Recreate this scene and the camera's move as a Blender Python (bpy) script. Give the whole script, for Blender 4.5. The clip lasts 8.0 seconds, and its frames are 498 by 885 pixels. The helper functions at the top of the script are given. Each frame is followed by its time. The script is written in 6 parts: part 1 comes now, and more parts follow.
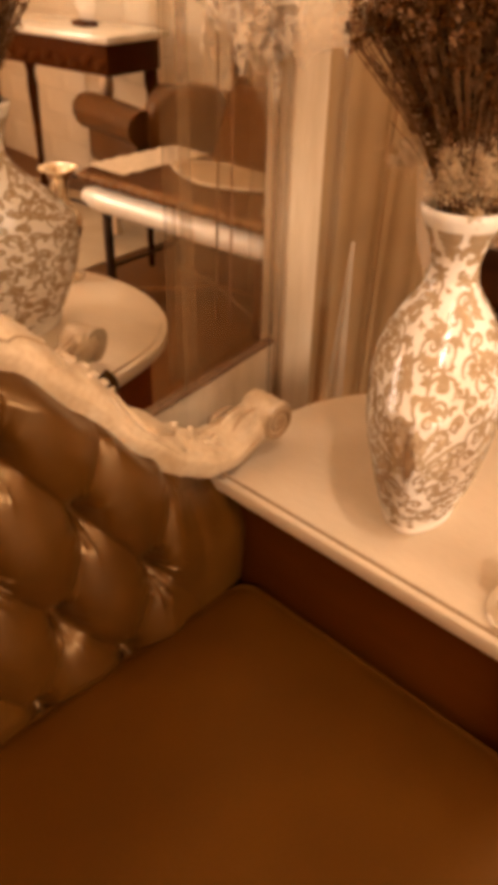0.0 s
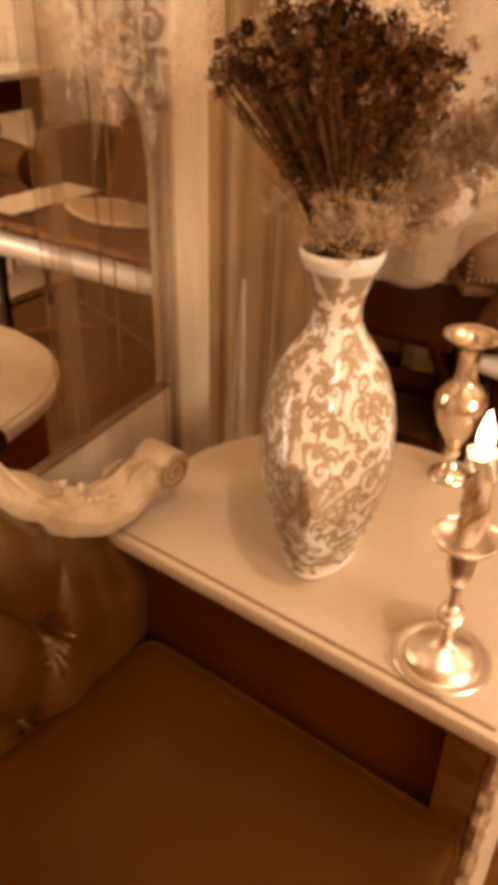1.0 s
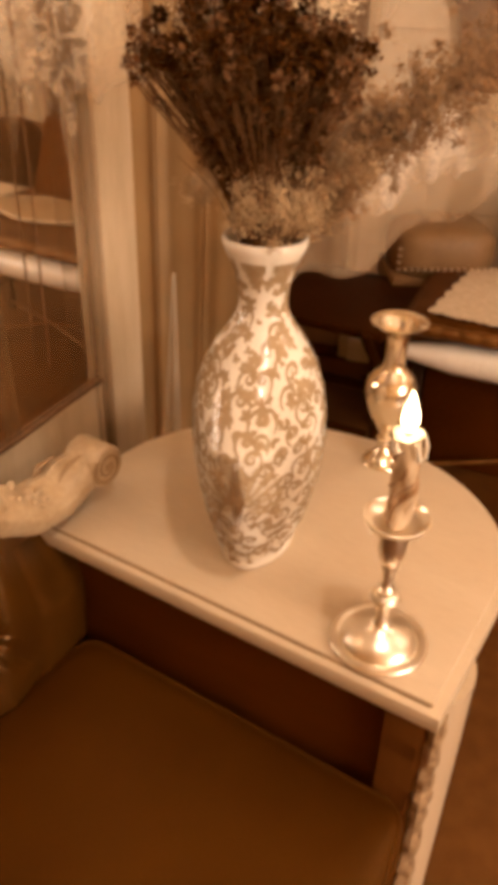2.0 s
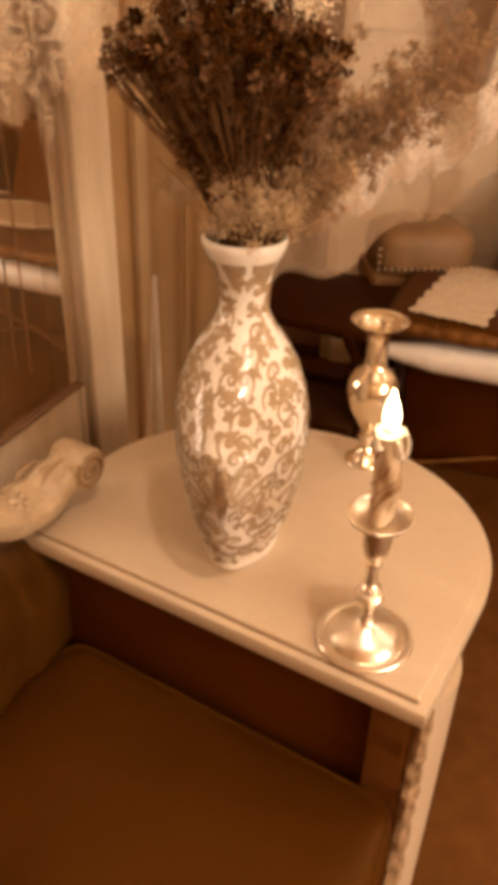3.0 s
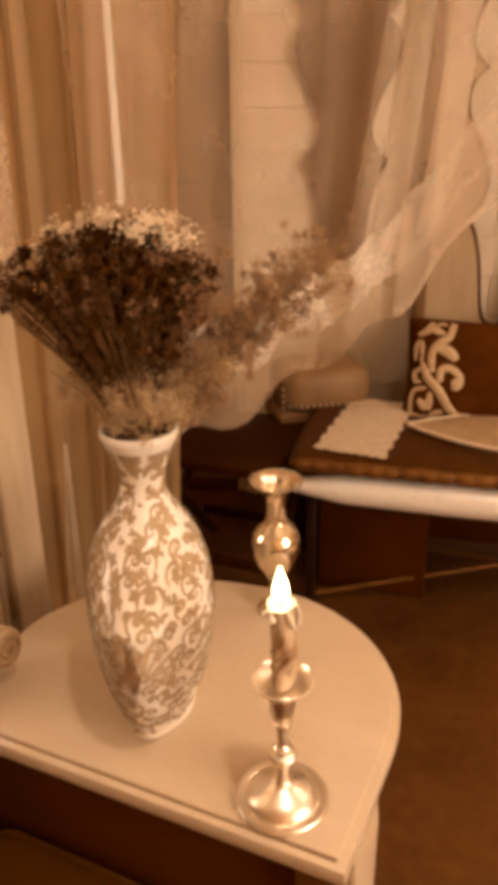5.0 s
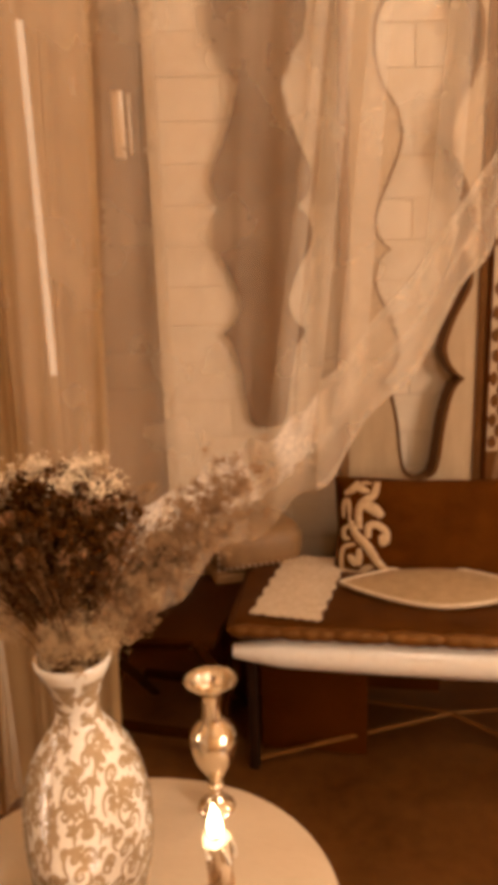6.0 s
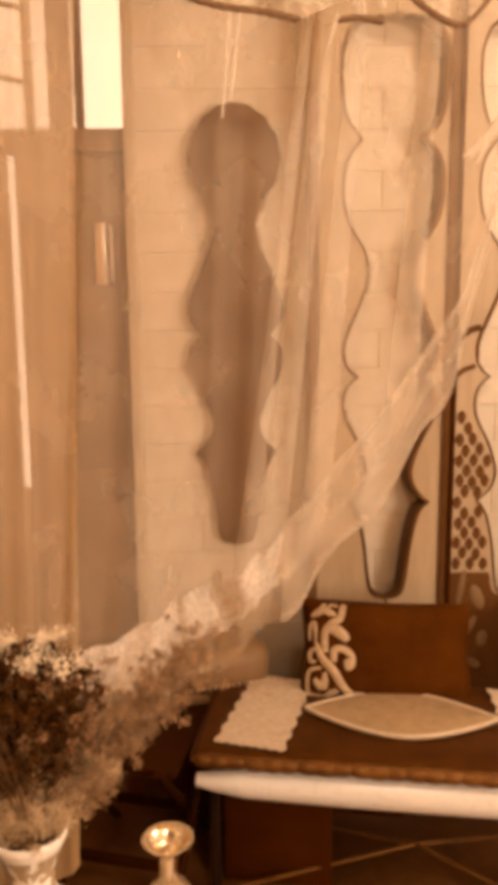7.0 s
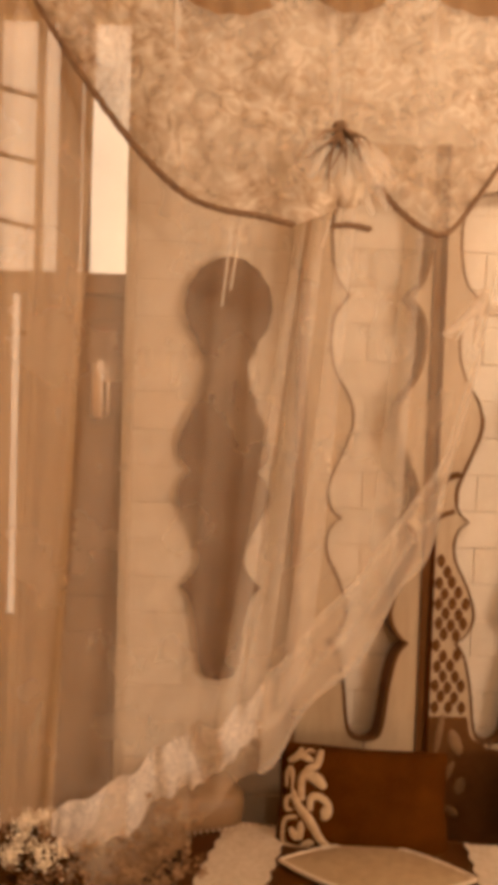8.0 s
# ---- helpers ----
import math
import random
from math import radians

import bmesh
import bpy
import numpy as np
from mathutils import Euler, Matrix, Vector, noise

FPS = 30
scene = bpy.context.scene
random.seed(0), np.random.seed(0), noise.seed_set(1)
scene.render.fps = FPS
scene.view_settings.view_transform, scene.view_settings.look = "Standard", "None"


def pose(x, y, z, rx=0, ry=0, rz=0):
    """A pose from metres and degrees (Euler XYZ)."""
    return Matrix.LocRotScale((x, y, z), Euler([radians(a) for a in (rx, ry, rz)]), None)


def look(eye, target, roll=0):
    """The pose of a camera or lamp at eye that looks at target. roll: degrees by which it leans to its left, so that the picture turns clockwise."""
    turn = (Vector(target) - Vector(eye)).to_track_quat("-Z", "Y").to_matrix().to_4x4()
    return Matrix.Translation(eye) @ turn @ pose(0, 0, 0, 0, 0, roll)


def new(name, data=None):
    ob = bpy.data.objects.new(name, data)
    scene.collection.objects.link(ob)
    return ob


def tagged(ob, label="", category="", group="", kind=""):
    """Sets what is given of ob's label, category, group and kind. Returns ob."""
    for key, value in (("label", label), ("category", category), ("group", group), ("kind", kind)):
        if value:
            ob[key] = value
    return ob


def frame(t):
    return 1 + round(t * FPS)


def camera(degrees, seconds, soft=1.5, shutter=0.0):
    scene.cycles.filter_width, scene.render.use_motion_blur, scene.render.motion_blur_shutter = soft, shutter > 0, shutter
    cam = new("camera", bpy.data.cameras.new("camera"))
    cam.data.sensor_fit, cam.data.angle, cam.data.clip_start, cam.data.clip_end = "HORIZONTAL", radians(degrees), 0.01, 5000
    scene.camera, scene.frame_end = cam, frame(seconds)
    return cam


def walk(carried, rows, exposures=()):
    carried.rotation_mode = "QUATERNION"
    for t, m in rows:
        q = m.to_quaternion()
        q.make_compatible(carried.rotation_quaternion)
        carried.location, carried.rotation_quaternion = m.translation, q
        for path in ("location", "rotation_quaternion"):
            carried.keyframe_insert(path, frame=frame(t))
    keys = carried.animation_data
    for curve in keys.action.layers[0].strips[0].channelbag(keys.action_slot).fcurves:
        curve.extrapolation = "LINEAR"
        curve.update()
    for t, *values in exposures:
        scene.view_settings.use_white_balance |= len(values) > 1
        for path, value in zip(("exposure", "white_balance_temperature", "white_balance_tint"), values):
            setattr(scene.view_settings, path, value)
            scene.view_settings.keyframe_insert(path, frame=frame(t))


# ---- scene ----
from functools import partial

cam = camera(34.7, 8.0, soft=8.0)
PATH = [
    (0, (0.123, 0.022, 1.226), (-0.569, 1.535, 0.115), 1.3),
    (0.5, (0.122, 0.055, 1.242), (-0.503, 1.628, 0.177), 0.6),
    (1, (0.137, 0.076, 1.236), (-0.383, 1.695, 0.182), 1.4),
    (1.5, (0.147, 0.075, 1.234), (-0.308, 1.721, 0.193), 1.0),
    (2, (0.153, 0.078, 1.228), (-0.233, 1.732, 0.172), 1.7),
    (3.5, (0.157, 0.074, 1.227), (-0.183, 1.749, 0.187), 1.3),
    (4, (0.165, 0.07, 1.252), (-0.172, 1.788, 0.284), 1.4),
    (4.5, (0.167, 0.061, 1.29), (-0.161, 1.843, 0.442), 1.3),
    (5, (0.199, 0.053, 1.322), (-0.006, 1.876, 0.527), -0.8),
    (5.2, (0.202, 0.049, 1.342), (0.069, 1.902, 0.602), -1.1),
    (6.5, (0.24, 0.024, 1.541), (0.202, 1.98, 1.128), -1.7),
    (7, (0.247, 0.005, 1.6), (0.252, 1.978, 1.276), -0.5),
    (7.5, (0.246, -0.027, 1.662), (0.285, 1.964, 1.475), 0.3),
    (8, (0.235, -0.048, 1.73), (0.28, 1.95, 1.652), 1.8),
]
EXPOSURES = [(0.0, 1.29, 6500, 4), (1.0, 1.06, 6500, 4), (2.0, 1.00, 6500, 4), (3.5, 1.00, 6500, 4), (5.0, 0.91, 6500, 4), (6.5, 0.94, 6500, 4), (7.0, 1.14, 6500, 4), (7.5, 0.95, 6500, 4), (8.0, 0.70, 6500, 4)]
walk(cam, [(t, look(eye, target, roll)) for t, eye, target, roll in PATH], EXPOSURES)

# ---- world and light ----
X_SHOP = 3.37
WARM = (1.0, 0.77, 0.635)
world = bpy.data.worlds.new("world")
scene.world = world
world.use_nodes = True
wn = world.node_tree.nodes
sky = wn.new("ShaderNodeTexSky")
sky.sky_type, sky.sun_disc = "NISHITA", False
sky.sun_elevation, sky.sun_rotation = radians(4), radians(-60)
sky.air_density, sky.dust_density, sky.ozone_density = 1.0, 6.0, 0.3
wn["Background"].inputs[1].default_value = 0.05
world.node_tree.links.new(sky.outputs[0], wn["Background"].inputs[0])


def area(name, m, sx, sy, watts, colour=WARM):
    data = bpy.data.lights.new(name, "AREA")
    data.shape, data.size, data.size_y, data.energy, data.color = "RECTANGLE", sx, sy, watts, colour
    ob = new(name, data)
    ob.matrix_world = m
    return ob


def bulb(name, at, radius, watts, colour=WARM):
    data = bpy.data.lights.new(name, "POINT")
    data.shadow_soft_size, data.energy, data.color = radius, watts, colour
    ob = new(name, data)
    ob.location = at
    return ob


# daylight standing in the opening of the shop window behind the camera
area("shop_window_light", look((X_SHOP, -1.2, 1.7), (0.0, -1.2, 1.6)), 1.8, 1.35, 78)
LAMPS = [(0.55, 0.25, 2.70), (1.45, 1.75, 2.75), (2.60, 1.45, 2.60)]
for at, watts in zip(LAMPS, (30, 12, 16)):
    bulb("lamp_light", at, 0.06, watts)



# ---- materials ----
def material(name, a, b=None, rough=0.5, metal=0.0, scale=8.0, bump=0.1, fine=60.0, spec=0.5, stretch=(1, 1, 1), coat=0.0, per_object=0.0, sheen=0.0, tint=None):
    m = bpy.data.materials.new(name)
    m.use_nodes = True
    nt = m.node_tree
    n, link = nt.nodes, nt.links.new
    p = n["Principled BSDF"]
    b = b or tuple(c * 0.8 for c in a)
    tc = n.new("ShaderNodeTexCoord")
    mp = n.new("ShaderNodeMapping")
    mp.inputs["Scale"].default_value = stretch
    link(tc.outputs["Object"], mp.inputs[0])
    big, small = n.new("ShaderNodeTexNoise"), n.new("ShaderNodeTexNoise")
    for node, s, d in ((big, scale, 4), (small, fine, 6)):
        node.inputs["Scale"].default_value, node.inputs["Detail"].default_value = s, d
        link(mp.outputs[0], node.inputs["Vector"])
    mixf = n.new("ShaderNodeMath")
    mixf.operation = "MULTIPLY_ADD"
    mixf.inputs[1].default_value = 0.35
    link(small.outputs[0], mixf.inputs[0])
    sc = n.new("ShaderNodeMath")
    sc.operation = "MULTIPLY"
    sc.inputs[1].default_value = 0.65
    link(big.outputs[0], sc.inputs[0])
    link(sc.outputs[0], mixf.inputs[2])
    ramp = n.new("ShaderNodeValToRGB")
    ramp.color_ramp.elements[0].position, ramp.color_ramp.elements[1].position = 0.32, 0.68
    ramp.color_ramp.elements[0].color, ramp.color_ramp.elements[1].color = (*b, 1), (*a, 1)
    link(mixf.outputs[0], ramp.inputs[0])
    colour = ramp.outputs[0]
    if per_object:
        info = n.new("ShaderNodeObjectInfo")
        hsv = n.new("ShaderNodeHueSaturation")
        mr = n.new("ShaderNodeMapRange")
        mr.inputs[3].default_value, mr.inputs[4].default_value = 1 - per_object, 1 + per_object
        link(info.outputs["Random"], mr.inputs[0])
        link(mr.outputs[0], hsv.inputs["Value"])
        link(colour, hsv.inputs["Color"])
        colour = hsv.outputs[0]
    link(colour, p.inputs["Base Color"])
    rr = n.new("ShaderNodeMapRange")
    rr.inputs[3].default_value, rr.inputs[4].default_value = max(0.02, rough - 0.12), min(1, rough + 0.12)
    link(small.outputs[0], rr.inputs[0])
    link(rr.outputs[0], p.inputs["Roughness"])
    p.inputs["Metallic"].default_value = metal
    p.inputs["Specular IOR Level"].default_value = spec
    if tint or (max(a) < 0.2 and not metal):
        p.inputs["Specular Tint"].default_value = (*(tint or (1.0, 0.50, 0.16)), 1)
    p.inputs["Coat Weight"].default_value = coat
    p.inputs["Coat Roughness"].default_value = 0.04
    p.inputs["Sheen Weight"].default_value = sheen
    if bump:
        bp = n.new("ShaderNodeBump")
        bp.inputs["Strength"].default_value, bp.inputs["Distance"].default_value = bump, 0.004
        link(mixf.outputs[0], bp.inputs["Height"])
        link(bp.outputs[0], p.inputs["Normal"])
    return m


def cloth(name, colour, cover, weave=900.0, holes=0.0, hole_scale=60.0, blotch=0.15, crackle=0.0):
    """Thin fabric: part of the light passes straight through the weave, part is scattered on either side."""
    m = bpy.data.materials.new(name)
    m.use_nodes = True
    nt = m.node_tree
    n, link = nt.nodes, nt.links.new
    n.remove(n["Principled BSDF"])
    out = n["Material Output"]
    clear, dif, tra = n.new("ShaderNodeBsdfTransparent"), n.new("ShaderNodeBsdfDiffuse"), n.new("ShaderNodeBsdfTranslucent")
    both, veil = n.new("ShaderNodeMixShader"), n.new("ShaderNodeMixShader")
    tc, big = n.new("ShaderNodeTexCoord"), n.new("ShaderNodeTexNoise")
    big.inputs["Scale"].default_value, big.inputs["Detail"].default_value = 7, 5
    link(tc.outputs["Object"], big.inputs["Vector"])
    mr = n.new("ShaderNodeMapRange")
    mr.inputs[3].default_value, mr.inputs[4].default_value = cover - blotch, cover + blotch
    mr.inputs[1].default_value, mr.inputs[2].default_value = 0.3, 0.7
    link(big.outputs[0], mr.inputs[0])
    fac = mr.outputs[0]
    if holes:
        web = n.new("ShaderNodeTexNoise")
        web.inputs["Scale"].default_value, web.inputs["Detail"].default_value, web.inputs["Distortion"].default_value = hole_scale, 3.0, 1.6
        link(tc.outputs["Object"], web.inputs["Vector"])
        cut = n.new("ShaderNodeMapRange")
        cut.inputs[1].default_value, cut.inputs[2].default_value = 0.42, 0.60
        cut.inputs[3].default_value, cut.inputs[4].default_value = 1 - holes, 1 + holes * 0.45
        link(web.outputs[0], cut.inputs[0])
        mul = n.new("ShaderNodeMath")
        mul.operation = "MULTIPLY"
        link(fac, mul.inputs[0])
        link(cut.outputs[0], mul.inputs[1])
        fac = mul.outputs[0]
    if crackle:
        warp = n.new("ShaderNodeTexNoise")
        warp.inputs["Scale"].default_value = 9
        link(tc.outputs["Object"], warp.inputs["Vector"])
        bend = n.new("ShaderNodeMix")
        bend.data_type = "VECTOR"
        bend.inputs[0].default_value = 0.24
        link(tc.outputs["Object"], bend.inputs[4])
        link(warp.outputs[1], bend.inputs[5])
        cell = n.new("ShaderNodeTexVoronoi")
        cell.feature = "DISTANCE_TO_EDGE"
        cell.inputs["Scale"].default_value = crackle
        link(bend.outputs[1], cell.inputs["Vector"])
        thread = n.new("ShaderNodeMapRange")
        thread.inputs[1].default_value, thread.inputs[2].default_value = 0.0, 0.16
        thread.inputs[3].default_value, thread.inputs[4].default_value = 0.98, 1.02
        link(cell.outputs["Distance"], thread.inputs[0])
        mul = n.new("ShaderNodeMath")
        mul.operation = "MULTIPLY"
        link(fac, mul.inputs[0])
        link(thread.outputs[0], mul.inputs[1])
        fac = mul.outputs[0]
    for node in (dif, tra):
        node.inputs["Color"].default_value = (*colour, 1)
    if crackle:
        # the worked threads are darker than the net between them
        vine = n.new("ShaderNodeTexNoise")
        vine.inputs["Scale"].default_value, vine.inputs["Detail"].default_value, vine.inputs["Distortion"].default_value = 26.0, 4.0, 2.2
        link(tc.outputs["Object"], vine.inputs["Vector"])
        ridge = n.new("ShaderNodeMapRange")
        ridge.inputs[1].default_value, ridge.inputs[2].default_value = 0.44, 0.60
        link(vine.outputs[0], ridge.inputs[0])
        line = n.new("ShaderNodeMapRange")
        line.inputs[1].default_value, line.inputs[2].default_value = 0.0, 0.20
        link(cell.outputs["Distance"], line.inputs[0])
        low = n.new("ShaderNodeMath")
        low.operation = "MULTIPLY_ADD"
        low.inputs[1].default_value = 0.55
        link(line.outputs[0], low.inputs[0])
        half = n.new("ShaderNodeMath")
        half.operation = "MULTIPLY"
        half.inputs[1].default_value = 0.45
        link(ridge.outputs[0], half.inputs[0])
        link(half.outputs[0], low.inputs[2])
        dye = n.new("ShaderNodeMix")
        dye.data_type = "RGBA"
        dye.inputs[6].default_value = (colour[0] * 0.46, colour[1] * 0.36, colour[2] * 0.27, 1)
        dye.inputs[7].default_value = (*colour, 1)
        link(low.outputs[0], dye.inputs[0])
        for node in (dif, tra):
            link(dye.outputs[2], node.inputs["Color"])
    both.inputs[0].default_value = 0.45
    link(dif.outputs[0], both.inputs[1])
    link(tra.outputs[0], both.inputs[2])
    link(fac, veil.inputs[0])
    link(clear.outputs[0], veil.inputs[1])
    link(both.outputs[0], veil.inputs[2])
    link(veil.outputs[0], out.inputs[0])
    return m


def glow(name, colour, strength):
    m = bpy.data.materials.new(name)
    m.use_nodes = True
    p = m.node_tree.nodes["Principled BSDF"]
    p.inputs["Base Color"].default_value = (*colour, 1)
    p.inputs["Emission Color"].default_value = (*colour, 1)
    p.inputs["Emission Strength"].default_value = strength
    return m


def glass(name, tint=(1, 1, 1), rough=0.0):
    m = bpy.data.materials.new(name)
    m.use_nodes = True
    p = m.node_tree.nodes["Principled BSDF"]
    p.inputs["Base Color"].default_value = (*tint, 1)
    p.inputs["Roughness"].default_value = rough
    p.inputs["Transmission Weight"].default_value = 1.0
    return m


M = {}
M["leather"] = material("leather", (0.058, 0.0205, 0.0015), (0.034, 0.0110, 0.0006), rough=0.36, scale=9, fine=220, bump=0.20, spec=0.8, tint=(1.0, 0.62, 0.28))
M["seat_leather"] = material("seat_leather", (0.063, 0.0192, 0.0005), (0.041, 0.0115, 0.0002), rough=0.45, scale=5, fine=260, bump=0.2, spec=0.35, tint=(1.0, 0.55, 0.17))
M["pale_wood"] = material("pale_wood", (0.58, 0.46, 0.315), (0.50, 0.38, 0.25), rough=0.38, scale=4, fine=50, bump=0.10, stretch=(1, 3, 1), coat=0.2)
M["carved_wood"] = material("carved_wood", (0.52, 0.385, 0.235), (0.29, 0.185, 0.088), rough=0.42, scale=14, fine=120, bump=0.5, coat=0.15)
M["white_paint"] = material("white_paint", (0.57, 0.455, 0.31), (0.44, 0.33, 0.20), rough=0.5, scale=6, fine=45, bump=0.2, stretch=(6, 6, 1))
M["porcelain"] = material("porcelain", (0.80, 0.74, 0.64), (0.74, 0.66, 0.54), rough=0.22, scale=12, fine=90, bump=0.03, coat=0.22, spec=0.2)
M["glaze_line"] = material("glaze_line", (0.43, 0.31, 0.185), (0.33, 0.23, 0.13), rough=0.22, scale=40, fine=200, bump=0.03, coat=0.22, spec=0.2)
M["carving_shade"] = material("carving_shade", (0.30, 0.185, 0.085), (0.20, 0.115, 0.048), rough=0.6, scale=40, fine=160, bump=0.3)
# dark_wood taken darker, with the shade put into its colour
M["dim_wood"] = material("dim_wood", (0.030, 0.0075, 0.0004), (0.020, 0.0045, 0.0002), rough=0.6, scale=6, fine=70, bump=0.2, spec=0.1)
M["glaze_tint"] = material("glaze_tint", (0.54, 0.42, 0.27), (0.44, 0.32, 0.19), rough=0.22, scale=60, fine=200, bump=0.03, coat=0.22, spec=0.2)
M["glaze_dark"] = material("glaze_dark", (0.15, 0.078, 0.032), (0.36, 0.235, 0.125), rough=0.15, scale=70, fine=200, bump=0.03, coat=0.8)
M["brass"] = material("brass", (0.90, 0.82, 0.69), (0.80, 0.71, 0.57), rough=0.34, metal=1.0, scale=12, fine=60, bump=0.0)
M["polished_brass"] = material("polished_brass", (0.88, 0.79, 0.64), (0.76, 0.66, 0.50), rough=0.21, metal=1.0, scale=14, fine=60, bump=0.02)
M["wax"] = material("wax", (0.74, 0.60, 0.41), (0.44, 0.28, 0.14), rough=0.4, scale=38, fine=120, bump=0.4, stretch=(1, 1, 0.45))
M["wax_top"] = material("wax_top", (0.85, 0.75, 0.58), rough=0.25, scale=40, bump=0.1)
M["flame"] = glow("flame", (1.0, 0.80, 0.46), 9.0)
M["wick"] = material("wick", (0.02, 0.015, 0.01), rough=0.9, scale=50)
M["dry_dark"] = material("dry_dark", (0.080, 0.028, 0.004), (0.034, 0.0105, 0.0015), rough=0.9, scale=45, fine=200, bump=0.4, spec=0.2)
M["dry_mid"] = material("dry_mid", (0.26, 0.13, 0.045), (0.13, 0.055, 0.015), rough=0.85, scale=60, fine=200, bump=0.4)
M["dry_pale"] = material("dry_pale", (0.80, 0.66, 0.46), (0.58, 0.43, 0.26), rough=0.8, scale=50, fine=160, bump=0.3)
M["dry_spray"] = material("dry_spray", (0.31, 0.175, 0.074), (0.19, 0.100, 0.038), rough=0.85, scale=50, fine=160, bump=0.3)
M["dry_filler"] = material("dry_filler", (0.58, 0.41, 0.23), (0.38, 0.245, 0.115), rough=0.85, scale=50, fine=160, bump=0.3)
M["stem"] = material("stem", (0.16, 0.085, 0.035), (0.07, 0.03, 0.012), rough=0.8, scale=40, fine=150)
M["sheer"] = cloth("sheer", (0.84, 0.66, 0.46), 0.315, blotch=0.06)
M["sheer_dense"] = cloth("sheer_dense", (0.92, 0.80, 0.63), 0.32, blotch=0.06)
M["lace"] = cloth("lace", (0.95, 0.87, 0.74), 0.80, holes=0.24, hole_scale=85, blotch=0.12)
M["valance"] = cloth("valance", (0.80, 0.67, 0.49), 0.56, crackle=8.0, blotch=0.24)
M["scallop_cloth"] = cloth("scallop_cloth", (0.30, 0.165, 0.068), 0.80, blotch=0.06)
M["pleat"] = cloth("pleat", (0.94, 0.83, 0.66), 0.28, blotch=0.07)
M["voile_hem"] = cloth("voile_hem", (0.34, 0.195, 0.085), 0.20, blotch=0.03)
M["lace_thin"] = cloth("lace_thin", (0.92, 0.80, 0.62), 0.24, holes=0.92, hole_scale=34, blotch=0.16)
M["lace_fine"] = cloth("lace_fine", (0.86, 0.70, 0.50), 0.34, holes=0.30, hole_scale=70, blotch=0.08)
M["board_wood"] = material("board_wood", (0.085, 0.028, 0.003), (0.055, 0.017, 0.0015), rough=0.5, scale=5, fine=60, bump=0.15, stretch=(6, 6, 1), spec=0.2)
# shade on the front of the leg put into its brown
M["shaded_stile_wood"] = material("shaded_stile_wood", (0.115, 0.040, 0.006), (0.075, 0.024, 0.003), rough=0.6, scale=10, fine=90, bump=0.3, stretch=(4, 4, 1), tint=(1.0, 0.55, 0.2))
M["worn_carving"] = material("worn_carving", (0.48, 0.33, 0.18), (0.10, 0.038, 0.008), rough=0.6, scale=70, fine=160, bump=0.6)
M["front_wood"] = material("front_wood", (0.080, 0.021, 0.0008), (0.060, 0.014, 0.0005), rough=0.55, scale=5, fine=60, bump=0.15, stretch=(1, 5, 5), spec=0.3)
M["wax_brown"] = material("wax_brown", (0.24, 0.12, 0.045), (0.40, 0.24, 0.12), rough=0.4, scale=60, fine=200, bump=0.2)
M["armchair"] = material("armchair", (0.085, 0.031, 0.005), (0.050, 0.017, 0.0025), rough=0.45, scale=6, fine=120, bump=0.2, spec=0.4, tint=(1.0, 0.6, 0.3))
M["voile"] = cloth("voile", (0.28, 0.155, 0.062), 0.19, blotch=0.04)
M["rope"] = material("rope", (0.20, 0.105, 0.040), (0.10, 0.046, 0.015), rough=0.8, scale=70, fine=200, bump=0.6)
M["block_paint"] = material("block_paint", (0.70, 0.60, 0.45), (0.61, 0.50, 0.35), rough=0.65, scale=9, fine=90, bump=0.35, per_object=0.035)
M["mortar"] = material("mortar", (0.65, 0.55, 0.41), (0.58, 0.48, 0.34), rough=0.8, scale=12, fine=120, bump=0.3)
M["screen_board"] = material("screen_board", (0.47, 0.345, 0.205), (0.37, 0.26, 0.145), rough=0.5, scale=5, fine=60, bump=0.15, stretch=(6, 6, 1))
M["screen_edge"] = material("screen_edge", (0.115, 0.050, 0.015), (0.070, 0.027, 0.007), rough=0.55, scale=12, fine=90, bump=0.2)
M["dark_wood"] = material("dark_wood", (0.066, 0.0155, 0.0008), (0.040, 0.0085, 0.0004), rough=0.6, scale=6, fine=70, bump=0.2, stretch=(1, 5, 1), spec=0.12)
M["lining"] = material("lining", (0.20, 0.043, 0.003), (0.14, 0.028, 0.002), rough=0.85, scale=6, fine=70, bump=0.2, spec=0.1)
M["drape"] = cloth("drape", (0.60, 0.395, 0.19), 0.60, blotch=0.05)
M["under_sheer"] = cloth("under_sheer", (0.80, 0.60, 0.38), 0.20, blotch=0.05)
M["brown_door"] = material("brown_door", (0.23, 0.115, 0.038), (0.16, 0.077, 0.024), rough=0.5, scale=5, fine=60, bump=0.15, stretch=(6, 6, 1))
M["black_metal"] = material("black_metal", (0.04, 0.017, 0.007), rough=0.4, metal=0.6, scale=30)
M["mat_cloth"] = material("mat_cloth", (0.074, 0.0235, 0.0022), (0.036, 0.0100, 0.0006), rough=0.5, scale=14, fine=160, bump=0.3, spec=0.22)
M["mat_edge"] = material("mat_edge", (0.17, 0.070, 0.014), (0.060, 0.018, 0.002), rough=0.42, scale=16, fine=160, bump=0.4, spec=0.45, tint=(1.0, 0.62, 0.3))
M["pillow_cloth"] = material("pillow_cloth", (0.076, 0.0220, 0.0016), (0.042, 0.0105, 0.0005), rough=0.75, scale=10, fine=150, bump=0.3, spec=0.08)
M["embroidery"] = material("embroidery", (0.55, 0.40, 0.23), (0.36, 0.23, 0.11), rough=0.5, scale=60, fine=250, bump=0.5)
